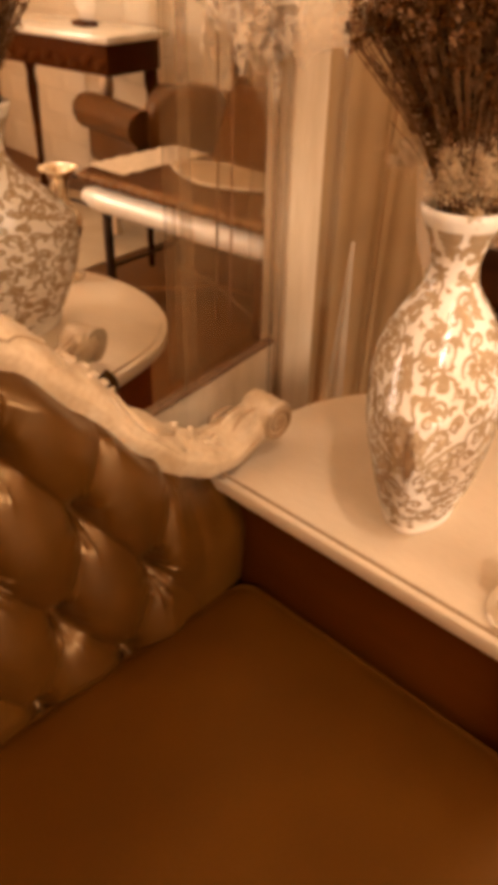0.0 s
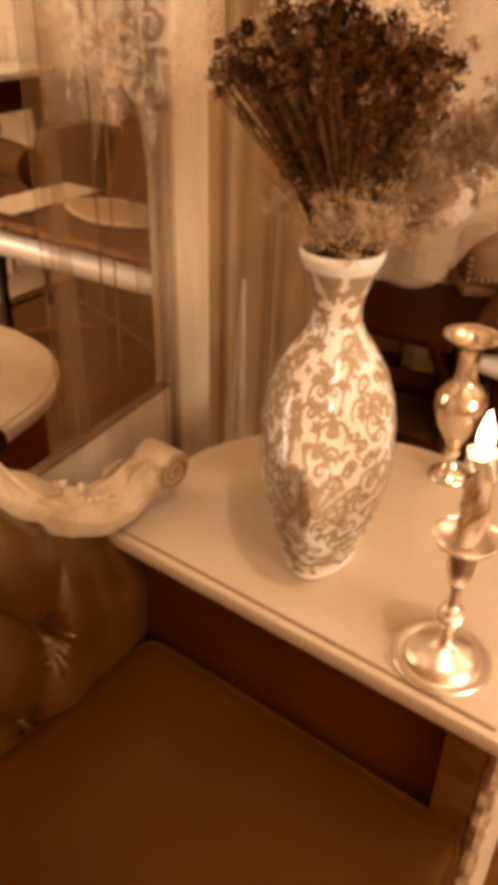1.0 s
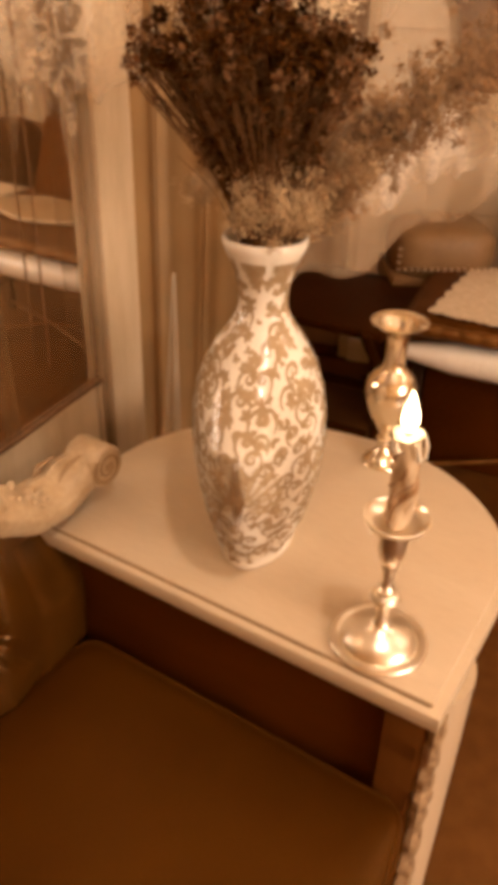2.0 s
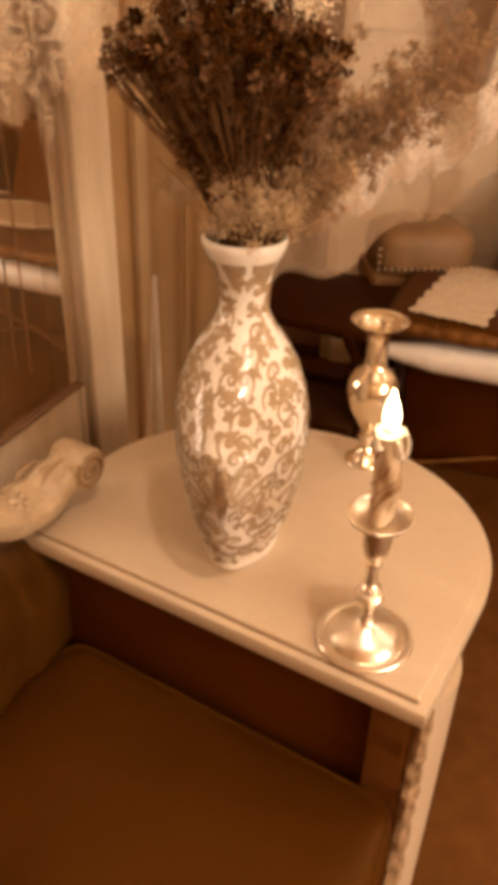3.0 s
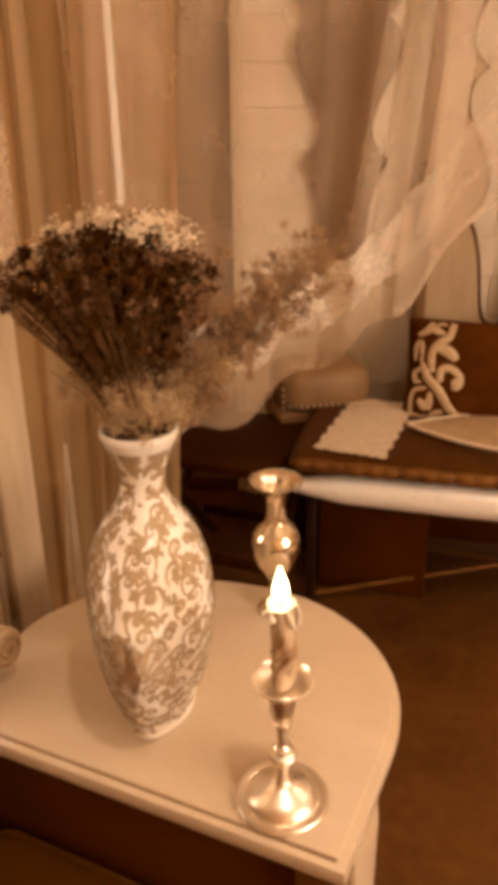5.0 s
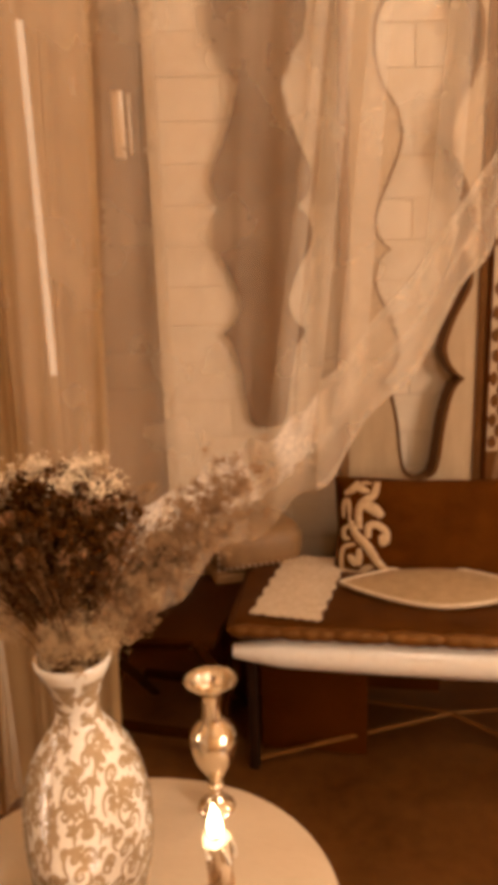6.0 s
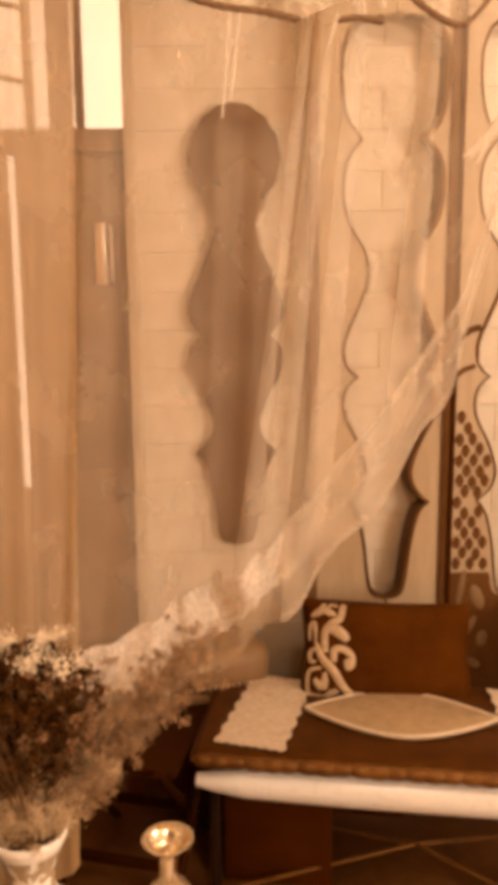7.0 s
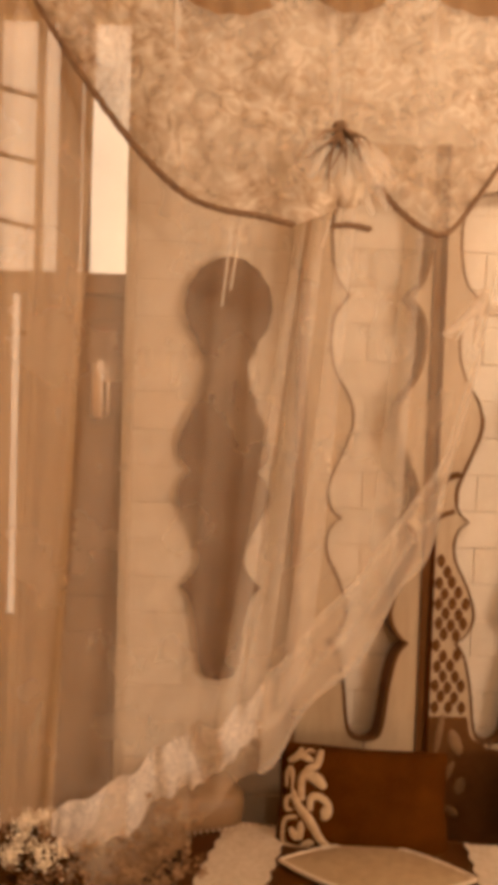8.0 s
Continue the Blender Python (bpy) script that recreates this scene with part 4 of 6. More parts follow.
# pale feathery filler in a loose collar above the rim
for k in range(150):
    a = rnd.uniform(math.pi * 0.85, math.pi * 2.2)
    q = rnd.uniform(0.35, 1)
    end = Vector((0.052 * q * math.cos(a) + 0.012, 0.052 * q * math.sin(a) - 0.006, 0.126 + rnd.gauss(0, 0.018)))
    foot = Vector((0.022 * math.cos(a), 0.022 * math.sin(a), 0.055))
    tube(stems, [foot, foot.lerp(end, 0.6) + Vector((0, 0, 0.008)), end], 0.0006, 3, caps=False)
    crumbs(pale, end, 0.0070, 60, 0.0013, 0.0033, rnd)
    if k % 3 == 0:
        fluff(pale, end, rnd.uniform(0.006, 0.009), 60, rnd)
for k in range(18):
    at = Vector((-0.062 + rnd.gauss(0, 0.010), -0.020 + rnd.gauss(0, 0.010), 0.142 + rnd.gauss(0, 0.011)))
    crumbs(pale, at, 0.006, 60, 0.0012, 0.003, rnd)
    fluff(pale, at, 0.009, 30, rnd)
# wide thin sprays that lean out over the candle, finer towards their tips
for k in range(50):
    reach = rnd.random()
    tip = Vector((0.040 + 0.205 * reach + rnd.gauss(0, 0.008), 0.03 + 0.12 * reach + rnd.gauss(0, 0.03), 0.0))
    low = 0.085 + 0.165 * reach ** 1.6
    tip.z = low + (0.285 - low) * rnd.random() ** 1.15
    side = Vector((rnd.gauss(0, 0.014), rnd.gauss(0, 0.014), rnd.gauss(0.006, 0.010)))
    line = spline([(0.012, 0.0, 0.04), (0.03 + 0.22 * tip.x, 0.01 + 0.25 * tip.y, 0.09 + 0.22 * (tip.z - 0.09)), tip * 0.62 + Vector((0, 0, 0.042)) + side, tip], 18)
    tube(spray_stems, line, 0.00035, 3, caps=False)
    for i in range(7, 19):
        # side sprigs carry the tiny flowers
        end = line[i] + Vector((rnd.gauss(0, 0.012), rnd.gauss(0, 0.012), rnd.gauss(0.004, 0.010)))
        tube(spray_stems, [line[i], end], 0.00025, 3, caps=False)
        crumbs(spray, end, 0.0034, 26, 0.0018, 0.0042, rnd)
        crumbs(spray, line[i], 0.0048, 10, 0.0016, 0.0038, rnd)
# a denser tuft where the sprays leave the rim
for k in range(60):
    at = Vector((0.075 + rnd.gauss(0, 0.022), 0.015 + rnd.gauss(0, 0.02), 0.145 + rnd.gauss(0, 0.019)))
    crumbs(spray if rnd.random() < 0.7 else pale, at, 0.0075, 64, 0.0011, 0.0028, rnd)
tagged(part("stem", stems, "stem", bouquet), kind="stuff")
tagged(part("flower_mass", heads, "dry_dark", bouquet, "dark brown dried flower heads"), kind="stuff")
tagged(part("seed_mass", mids, "dry_mid", bouquet), kind="stuff")
tagged(part("crown_flower", crown, "dry_pale", bouquet, "pale flowers on top"), kind="stuff")
tagged(part("filler", pale, "dry_filler", bouquet, "pale fluffy filler at the rim"), kind="stuff")
tagged(part("spray_twig", spray_stems, "dry_spray", bouquet), kind="stuff")
tagged(part("spray", spray, "dry_spray", bouquet, "loose sprays of tiny tan flowers"), kind="stuff")

# ---- candlestick ----
stick = thing("candlestick", pose(0.154, 0.751, TZ) @ Matrix.Diagonal((1, 1, 1.13, 1)), "polished brass candlestick with a round foot and drip pan", "candlestick")
part("foot", lathe([(0.0520, 0.0), (0.0555, 0.0015), (0.0558, 0.0038), (0.0540, 0.0056), (0.0480, 0.0062), (0.0458, 0.0050), (0.0440, 0.0048), (0.0430, 0.0070), (0.0400, 0.0112), (0.0330, 0.0165), (0.0230, 0.0205), (0.0135, 0.0240), (0.0090, 0.0280), (0.0080, 0.0320)], 64), "brass", stick)
part("stem", lathe([(0.0080, 0.0310), (0.0062, 0.0340), (0.0060, 0.0405), (0.0086, 0.0430), (0.0086, 0.0460), (0.0060, 0.0480), (0.0058, 0.0530), (0.0100, 0.0555), (0.0158, 0.0580), (0.0168, 0.0605), (0.0152, 0.0632), (0.0104, 0.0650),
                    (0.0118, 0.0680), (0.0116, 0.0700), (0.0080, 0.0725), (0.0060, 0.0765), (0.0066, 0.0900), (0.0078, 0.0965), (0.0102, 0.0985), (0.0102, 0.1018), (0.0078, 0.1040)], 40), "brass", stick)
part("cup", lathe([(0.0080, 0.104), (0.0120, 0.108), (0.0150, 0.118), (0.0160, 0.132), (0.0150, 0.143), (0.0165, 0.147)], 40), "brass", stick)
part("drip_pan", lathe([(0.0100, 0.144), (0.0240, 0.146), (0.0325, 0.151), (0.0345, 0.156), (0.0335, 0.1565), (0.0310, 0.153), (0.0230, 0.149), (0.0160, 0.148)], 56), "brass", stick)
candle = thing("candle", pose(0.154, 0.751, TZ + 0.169, 6.0, -1.5, 0) @ Matrix.Diagonal((1, 1, 0.86, 1)), "half-burnt marbled candle, lit, with dripped wax", "candle")


body = bmesh.new()
rows = []
for k in range(41):
    z = 0.132 * k / 40
    r = 0.0128 + 0.0008 * math.sin(5 * k / 40) + (0.0014 if k > 38 else 0) - (0.0008 if k < 3 else 0)
    rows.append([body.verts.new(((r + 0.0013 * math.sin(3 * a + 60 * z) + 0.0012 * noise.noise((math.cos(a) * 2, math.sin(a) * 2, z * 60))) * math.cos(a) + 0.0035 * math.sin(20 * z),
                                 (r + 0.0013 * math.sin(3 * a + 60 * z) + 0.0012 * noise.noise((math.cos(a) * 2, math.sin(a) * 2, z * 60))) * math.sin(a), z)) for a in [2 * math.pi * i / 32 for i in range(32)]])
for lo, hi in zip(rows, rows[1:]):
    for i in range(32):
        body.faces.new((lo[i], lo[(i + 1) % 32], hi[(i + 1) % 32], hi[i]))
body.faces.new(rows[0][::-1])
body.faces.new(rows[-1])
wax = part("wax_body", body, "wax", candle, "marbled wax")
for k, (a0, turn, z0, z1, w) in enumerate(((0.2, 3.4, 0.004, 0.120, 0.0040), (2.0, 3.0, 0.010, 0.105, 0.0030), (3.6, 3.6, 0.000, 0.126, 0.0045), (5.2, 2.6, 0.020, 0.118, 0.0028), (4.4, 3.2, 0.030, 0.128, 0.0022), (1.2, 3.3, 0.040, 0.124, 0.0036), (2.8, 2.9, 0.002, 0.090, 0.0034), (5.8, 3.5, 0.008, 0.110, 0.0030))):
    streak = bmesh.new()
    pts = []
    for i in range(30):
        t = i / 29
        a, z = a0 + turn * t + 0.35 * math.sin(9 * t + k), z0 + (z1 - z0) * t
        r = 0.0128 + 0.0008 * math.sin(5 * z / 0.132) + 0.0013 * math.sin(3 * a + 60 * z) + 0.0012 * noise.noise((math.cos(a) * 2, math.sin(a) * 2, z * 60))
        pts.append(((r - 0.0008) * math.cos(a) + 0.0035 * math.sin(20 * z), (r - 0.0008) * math.sin(a), z))
    tube(streak, pts, lambda t, w=w: w * 0.85 * (0.25 + 0.75 * math.sin(math.pi * t)) * (0.8 + 0.35 * math.sin(17 * t)), 6)
    part("wax_streak", streak, "wax_brown", wax, "brown marbling in the wax")
drips = bmesh.new()
rnd = random.Random(3)
for k in range(7):
    a = rnd.uniform(0, 6.3)
    l = rnd.uniform(0.008, 0.035)
    tube(drips, [(0.0155 * math.cos(a) + 0.002, 0.0155 * math.sin(a), 0.131), (0.0172 * math.cos(a + 0.1) + 0.003, 0.0172 * math.sin(a + 0.1), 0.128 - l * 0.5), (0.0165 * math.cos(a + 0.25) + 0.003, 0.0165 * math.sin(a + 0.25), 0.128 - l)], lambda t: 0.0018 + 0.0016 * t, 8)
part("wax_drips", drips, "wax_top", wax)
part("melt_pool", lathe([(0.0135, 0.129), (0.0148, 0.131), (0.0150, 0.1335), (0.0122, 0.1338), (0.0105, 0.1322), (0.004, 0.132)], 32, wobble=0.3), "wax_top", candle, "glowing pool of melted wax").location.x = 0.0015
wick = bmesh.new()
tube(wick, [(0.002, 0, 0.130), (0.002, 0.0, 0.138), (0.003, 0, 0.143)], 0.0011, 6)
part("wick", wick, "wick", candle)
part("flame", lathe([(0.0015, 0.137), (0.0055, 0.142), (0.0078, 0.149), (0.0078, 0.157), (0.0060, 0.168), (0.0034, 0.178), (0.0008, 0.188)], 20), "flame", candle, "bright steady flame").location.x = 0.002

# ---- small brass vase ----
flask = thing("brass_vase", pose(0.118, 1.130, TZ), "small polished brass bud vase with a flared lip", "vase")
part("foot", lathe([(0.0290, 0.0), (0.0310, 0.002), (0.0300, 0.005), (0.0240, 0.009), (0.0140, 0.018), (0.0090, 0.030), (0.0080, 0.038)], 48), "polished_brass", flask)
part("body", lathe([(0.0080, 0.037), (0.0125, 0.040), (0.0125, 0.044), (0.0085, 0.047), (0.0110, 0.056), (0.0200, 0.072), (0.0300, 0.090), (0.0365, 0.110), (0.0380, 0.125), (0.0355, 0.139), (0.0280, 0.151), (0.0200, 0.158), (0.0175, 0.162)], 48), "polished_brass", flask)
part("neck", lathe([(0.0180, 0.161), (0.0165, 0.165), (0.0150, 0.175), (0.0150, 0.195), (0.0170, 0.208), (0.0235, 0.218), (0.0330, 0.2255), (0.0400, 0.2300), (0.0410, 0.2320), (0.0380, 0.2320), (0.0280, 0.2260), (0.0170, 0.2160), (0.0120, 0.200)], 48), "polished_brass", flask)

# ---- leather chaise longue with a carved frame ----
D2 = Vector((0.3463, 0.9381)).normalized()
CH = basis((-0.247, 0.955, 0), D2)
chaise = thing("chaise_longue", CH, "brown buttoned leather chaise longue with a carved pale wooden frame", "chaise longue")
TO_CH = CH.inverted()


def crest(s):
    """Centre height of the crest rail at s metres along the back."""
    p = [(-1.30, 0.78), (-1.15, 0.93), (-0.95, 1.06), (-0.75, 1.06), (-0.58, 0.985), (-0.42, 0.862), (-0.35, 0.785), (-0.27, 0.690), (-0.20, 0.628), (-0.15, 0.602), (-0.11, 0.600), (-0.07, 0.611), (-0.03, 0.622)]
    for (a, x), (b, y) in zip(p, p[1:]):
        if a <= s <= b:
            k = (s - a) / (b - a)
            k = k * k * (3 - 2 * k) * 0.5 + k * 0.5
            return x + (y - x) * k
    return p[0][1] if s < p[0][0] else p[-1][1]


LEAN_R = radians(20)
RAIL_END = -0.034


def rail_point(s, y, h):
    """A point of the rail's section at s: y across, h above its centre, leaning to the seat."""
    d = (crest(s + 0.01) - crest(s - 0.01)) / 0.02
    nx, nz = -d / math.hypot(1, d), 1 / math.hypot(1, d)
    y, h = y * math.cos(LEAN_R) - h * math.sin(LEAN_R), h * math.cos(LEAN_R) + y * math.sin(LEAN_R)
    return Vector((s + nx * h, y + 0.012, crest(s) + nz * h))


def rail_wide(s):
    return 0.0345 - 0.006 * max(0.0, min(1.0, (s + 0.11) / 0.07)) - 0.0045 * max(0.0, min(1.0, (-0.27 - s) / 0.12))


def rail(u, v):
    s = -1.30 + (1.30 + RAIL_END) * v
    a = 2 * math.pi * u
    c, q = math.cos(a), math.sin(a)
    y = rail_wide(s) * math.copysign(abs(c) ** 0.50, c)
    h = 0.0215 * math.copysign(abs(q) ** 0.55, q)
    f = y / 0.0345
    if q > 0:
        # a sunk channel along either edge, a slightly crowned face between, hand-cut unevenness
        h += -0.0030 * math.exp(-((abs(f) - 0.80) / 0.10) ** 2) + 0.0025 * (1 - f * f) + 0.0014 * noise.noise((s * 26, y * 50, 0.3))
    return rail_point(s, y, h)


part("crest_rail", grid(rail, 48, 260, closed_u=True), "carved_wood", chaise, "carved pale wooden crest rail")


def lump(bm, at, size, rot):
    g = bmesh.ops.create_icosphere(bm, subdivisions=2, radius=1.0, matrix=pose(*at, *rot) @ Matrix.Diagonal((*size, 1)))
    return g


# scroll at the foot end: a short drum with a coil on its face
VS, VZ = -0.034, 0.619
volute = bmesh.new()
for r0, r1, y0, y1 in ((0.0295, 0.0300, 0.034, -0.016), (0.0300, 0.0265, -0.016, -0.021)):
    rows = [[volute.verts.new((VS + r * math.cos(2 * math.pi * k / 40), y, VZ + r * math.sin(2 * math.pi * k / 40))) for k in range(40)] for r, y in ((r0, y0), (r1, y1))]
    for k in range(40):
        volute.faces.new((rows[0][k], rows[1][k], rows[1][(k + 1) % 40], rows[0][(k + 1) % 40]))
    volute.faces.new(rows[1][::-1] if y1 == -0.021 else rows[0])
bmesh.ops.recalc_face_normals(volute, faces=volute.faces[:])
vol = part("volute", volute, "carved_wood", chaise, "scrolled end of the crest rail")
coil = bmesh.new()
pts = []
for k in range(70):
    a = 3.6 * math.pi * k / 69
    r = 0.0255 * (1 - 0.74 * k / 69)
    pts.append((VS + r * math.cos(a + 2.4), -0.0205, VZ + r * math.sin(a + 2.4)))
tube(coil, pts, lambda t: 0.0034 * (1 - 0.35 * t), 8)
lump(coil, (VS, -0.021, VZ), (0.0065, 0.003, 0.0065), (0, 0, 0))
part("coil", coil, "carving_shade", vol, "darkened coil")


def on_rail(s, f, lift=0.0):
    """A point on the rail's upper face: f runs from -1 at the seat side to 1 at the rear."""
    return rail_point(s, rail_wide(s) * f, 0.0215 + 0.0022 * (1 - f * f) + lift)


# carving along the rail: leaf tongues, a rosette, a knobbly flower spray, acanthus strokes by the scroll
rnd = random.Random(8)
for s0, way in ((-0.235, 1), (-0.285, -1), (-0.405, 1), (-0.47, -1), (-0.545, 1), (-0.63, 1), (-0.72, -1), (-0.83, 1), (-0.95, -1), (-1.07, 1)):
    leafy = bmesh.new()
    tube(leafy, [on_rail(s0 + way * (0.024 * math.sin(1.5 * f) + 0.006 * math.cos(3 * f)), f, -0.0004) for f in [k / 8 - 1 + 0.06 for k in range(16)]], lambda t: 0.0008 + 0.0026 * math.sin(math.pi * t), 6)
    tube(leafy, [on_rail(s0 + way * (0.013 + 0.020 * (1 - f * f)), f * 0.62 - 0.2, -0.0006) for f in [k / 7 - 1 for k in range(15)]], lambda t: 0.0006 + 0.0022 * math.sin(math.pi * t), 6)
    leaf_ob = part("carved_leaf", leafy, "carved_wood", chaise)
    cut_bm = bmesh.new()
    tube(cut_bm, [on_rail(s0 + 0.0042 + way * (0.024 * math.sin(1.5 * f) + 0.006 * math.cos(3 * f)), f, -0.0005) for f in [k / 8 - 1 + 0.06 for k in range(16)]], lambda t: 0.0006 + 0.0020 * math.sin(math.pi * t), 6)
    part("incised_line", cut_bm, "carving_shade", leaf_ob, "thin dark line beside the leaf")
centre_r = on_rail(-0.150, -0.05, 0.001)
bud = bmesh.new()
lump(bud, centre_r, (0.0065, 0.0065, 0.006), (-20, 0, 0))
rosette = part("rosette", bud, "carved_wood", chaise, "carved rosette")
for k in range(7):
    a = 2 * math.pi * k / 7 + 0.3
    petal = bmesh.new()
    lump(petal, on_rail(-0.150 + 0.0145 * math.cos(a), -0.05 + 0.43 * math.sin(a), 0.0004), (0.0082, 0.0060, 0.0048), (-20, 0, math.degrees(a)))
    part("petal", petal, "carved_wood", rosette)
for s0, n in ((-0.335, 13), (-0.185, 6), (-0.60, 12), (-0.88, 12)):
    spray_bm = bmesh.new()
    for k in range(n):
        lump(spray_bm, on_rail(s0 + (k / n - 0.5) * 0.0052 * n + rnd.gauss(0, 0.002), 0.86 - 1.0 * rnd.random() ** 2.2, 0.0002), (rnd.uniform(0.004, 0.0075), rnd.uniform(0.0035, 0.006), rnd.uniform(0.0022, 0.004)), (-20, rnd.uniform(-20, 20), rnd.uniform(0, 180)))
    part("carved_flower", spray_bm, "carved_wood", chaise)
for k in range(4):
    stroke_bm = bmesh.new()
    tube(stroke_bm, [on_rail(-0.125 + 0.013 * k + 0.055 * t, 0.75 - 0.42 * k + 0.25 * math.sin(2.6 * t), -0.0002) for t in [i / 10 for i in range(11)]], lambda t: 0.0006 + 0.0036 * math.sin(math.pi * t), 6)
    part("acanthus_stroke", stroke_bm, "carved_wood" if k % 2 else "carving_shade", chaise)

BS, BZ = 0.137, 0.132


def back_face(u, v):
    s = -1.28 + 1.215 * u
    z0, z1 = 0.360, crest(s) - 0.012
    z = z0 + (z1 - z0) * v
    row = (z - 0.51) / BZ
    a = (s + 0.285) / BS + 0.5 * row + 0.17 * row
    b = (s + 0.285) / BS - 0.5 * row + 0.17 * row
    pa, pb = abs(math.sin(math.pi * a)), abs(math.sin(math.pi * b))
    dist = math.hypot(pa, pb)
    ang = math.atan2(pb, pa)
    edge = min(1.0, (1 - u) * 1.215 / 0.13)
    edge = math.sqrt(max(0.0, 1 - (1 - edge) ** 2))
    fade = max(0.0, min(1.0, (-0.20 - s) / 0.07))
    calm = min(1.0, v / 0.10) * min(1.0, (1 - v) / 0.06)
    puff = (pa * pb) ** 0.75
    seam = math.exp(-(pa / 0.12) ** 2) * 0.0020 + math.exp(-(pb / 0.25) ** 2) * 0.0012
    dimple = math.exp(-(dist / 0.46) ** 2) * 0.046
    ray = noise.noise((math.floor(a + 0.5) * 7.3 + ang * 3.4, math.floor(b + 0.5) * 5.1, 0.4 * dist))
    crow = max(0.0, math.sin(ang * 13 + 2.5 * ray)) ** 2 * max(0.0, 0.35 + 1.3 * ray) * math.exp(-((dist - 0.62) / 0.30) ** 2) * 0.0080
    tuft = 0.018 * puff - seam - dimple + crow
    w = 0.018 + 0.030 * math.sin(math.pi * (0.25 + 0.75 * (1 - v)) * 0.75) + tuft * fade * calm
    w = -0.034 + (w + 0.034) * edge
    if v > 0.92:
        w += (-0.012 - w) * ((v - 0.92) / 0.08) ** 2
    near = max(0.0, min(1.0, (s + 0.25) / 0.11)) * max(0.0, min(1.0, (v - 0.50) / 0.35)) ** 1.5
    w -= 0.062 * near
    w += 0.0015 * noise.noise((s * 18, z * 18, 1.7))
    return (s, -w, z)


back = part("backrest", grid(back_face, 480, 190), "leather", chaise, "deep-buttoned brown leather back")
for r in range(0, 5):
    for k in range(-8, 9):
        row, z = r, 0.51 + r * BZ
        s = -0.285 + BS * (k - 0.17 * row + (0.5 if row % 2 else 0))
        if -1.2 < s < -0.26 and z < crest(s) - 0.07:
            q = back_face((s + 1.28) / 1.215, (z - 0.36) / (crest(s) - 0.012 - 0.36))
            knob = lathe([(0.0075, 0.0), (0.0085, 0.0025), (0.0070, 0.0055), (0.0035, 0.0072), (0.0006, 0.0078)], 14)
            ob = part("button", knob, "leather", back)
            ob.matrix_basis = pose(q[0], q[1] - 0.001, q[2], 90, 0, 0)
part("back_board", grid(lambda u, v: (-1.28 + 1.00 * u, 0.030, 0.10 + (crest(-1.28 + 1.00 * u) - 0.12) * v), 60, 4, thick=0.018), "seat_leather", chaise)
seat_w = [(-0.250, 0.838), (0.217, 0.679), (0.180, 0.45), (0.060, -0.20), (-0.02, -0.42), (-0.66, -0.25)]
seat_l = [tuple((TO_CH @ Vector((x, y, 0)))[:2]) for x, y in seat_w]


def rounded(poly, radius, n=6):
    out = []
    for k, p in enumerate(poly):
        p, a, b = Vector(p), Vector(poly[k - 1]), Vector(poly[(k + 1) % len(poly)])
        r = min(radius, (a - p).length * 0.4, (b - p).length * 0.4)
        p0, p1 = p + (a - p).normalized() * r, p + (b - p).normalized() * r
        for i in range(n + 1):
            t = i / n
            out.append(((1 - t) ** 2 * p0 + 2 * t * (1 - t) * p + t * t * p1))
    return out


ring = rounded(seat_l, 0.035)
centre = sum(ring, Vector((0, 0))) / len(ring)


def seat_bm():
    bm = bmesh.new()
    levels = [(1.0, 0.285), (1.012, 0.33), (1.008, 0.362), (0.995, 0.378), (0.975, 0.3845)] + [(0.94 - 0.09 * k, 0.3865 + 0.009 * (1 - (0.94 - 0.09 * k) ** 2)) for k in range(10)]
    rows = [[bm.verts.new((centre.x + (p.x - centre.x) * f, centre.y + (p.y - centre.y) * f, z + 0.0016 * noise.noise((p.x * 9 * f, p.y * 9 * f, 2.0)))) for p in ring] for f, z in levels]
    for lo, hi in zip(rows, rows[1:]):
        for k in range(len(ring)):
            m = (k + 1) % len(ring)
            bm.faces.new((lo[k], lo[m], hi[m], hi[k]))
    bm.faces.new(rows[-1])
    bm.faces.new(rows[0][::-1])
    bmesh.ops.recalc_face_normals(bm, faces=bm.faces[:])
    return bm


seat = part("seat", seat_bm(), "seat_leather", chaise, "dark brown leather seat cushion with piping")
for f, z in ((0.986, 0.3808), (1.008, 0.345)):
    pipe = bmesh.new()
    loop = [(centre.x + (p.x - centre.x) * f, centre.y + (p.y - centre.y) * f, z) for p in ring]
    tube(pipe, loop + loop[:1], 0.0026, 8, caps=False)
    part("piping", pipe, "seat_leather", seat)
under = bmesh.new()
rows = [[under.verts.new((centre.x + (p.x - centre.x) * f, centre.y + (p.y - centre.y) * f, z)) for p in ring] for f, z in ((0.96, 0.20), (0.985, 0.215), (0.985, 0.275), (0.97, 0.29))]
for lo, hi in zip(rows, rows[1:]):
    for k in range(len(ring)):
        m = (k + 1) % len(ring)
        under.faces.new((lo[k], lo[m], hi[m], hi[k]))
under.faces.new(rows[0][::-1])
under.faces.new(rows[-1])
part("seat_rail", under, "carved_wood", chaise)
for x, y in ((seat_l[1][0] - 0.05, seat_l[1][1] + 0.05), (seat_l[0][0] - 0.05, seat_l[0][1] - 0.02), (seat_l[4][0] + 0.06, seat_l[4][1] + 0.06), (seat_l[5][0] + 0.06, seat_l[5][1] - 0.05)):
    part("leg", lathe([(0.014, 0.0), (0.020, 0.012), (0.018, 0.03), (0.013, 0.06), (0.020, 0.12), (0.027, 0.17), (0.028, 0.205)], 20), "carved_wood", chaise).location = (x, y, 0)

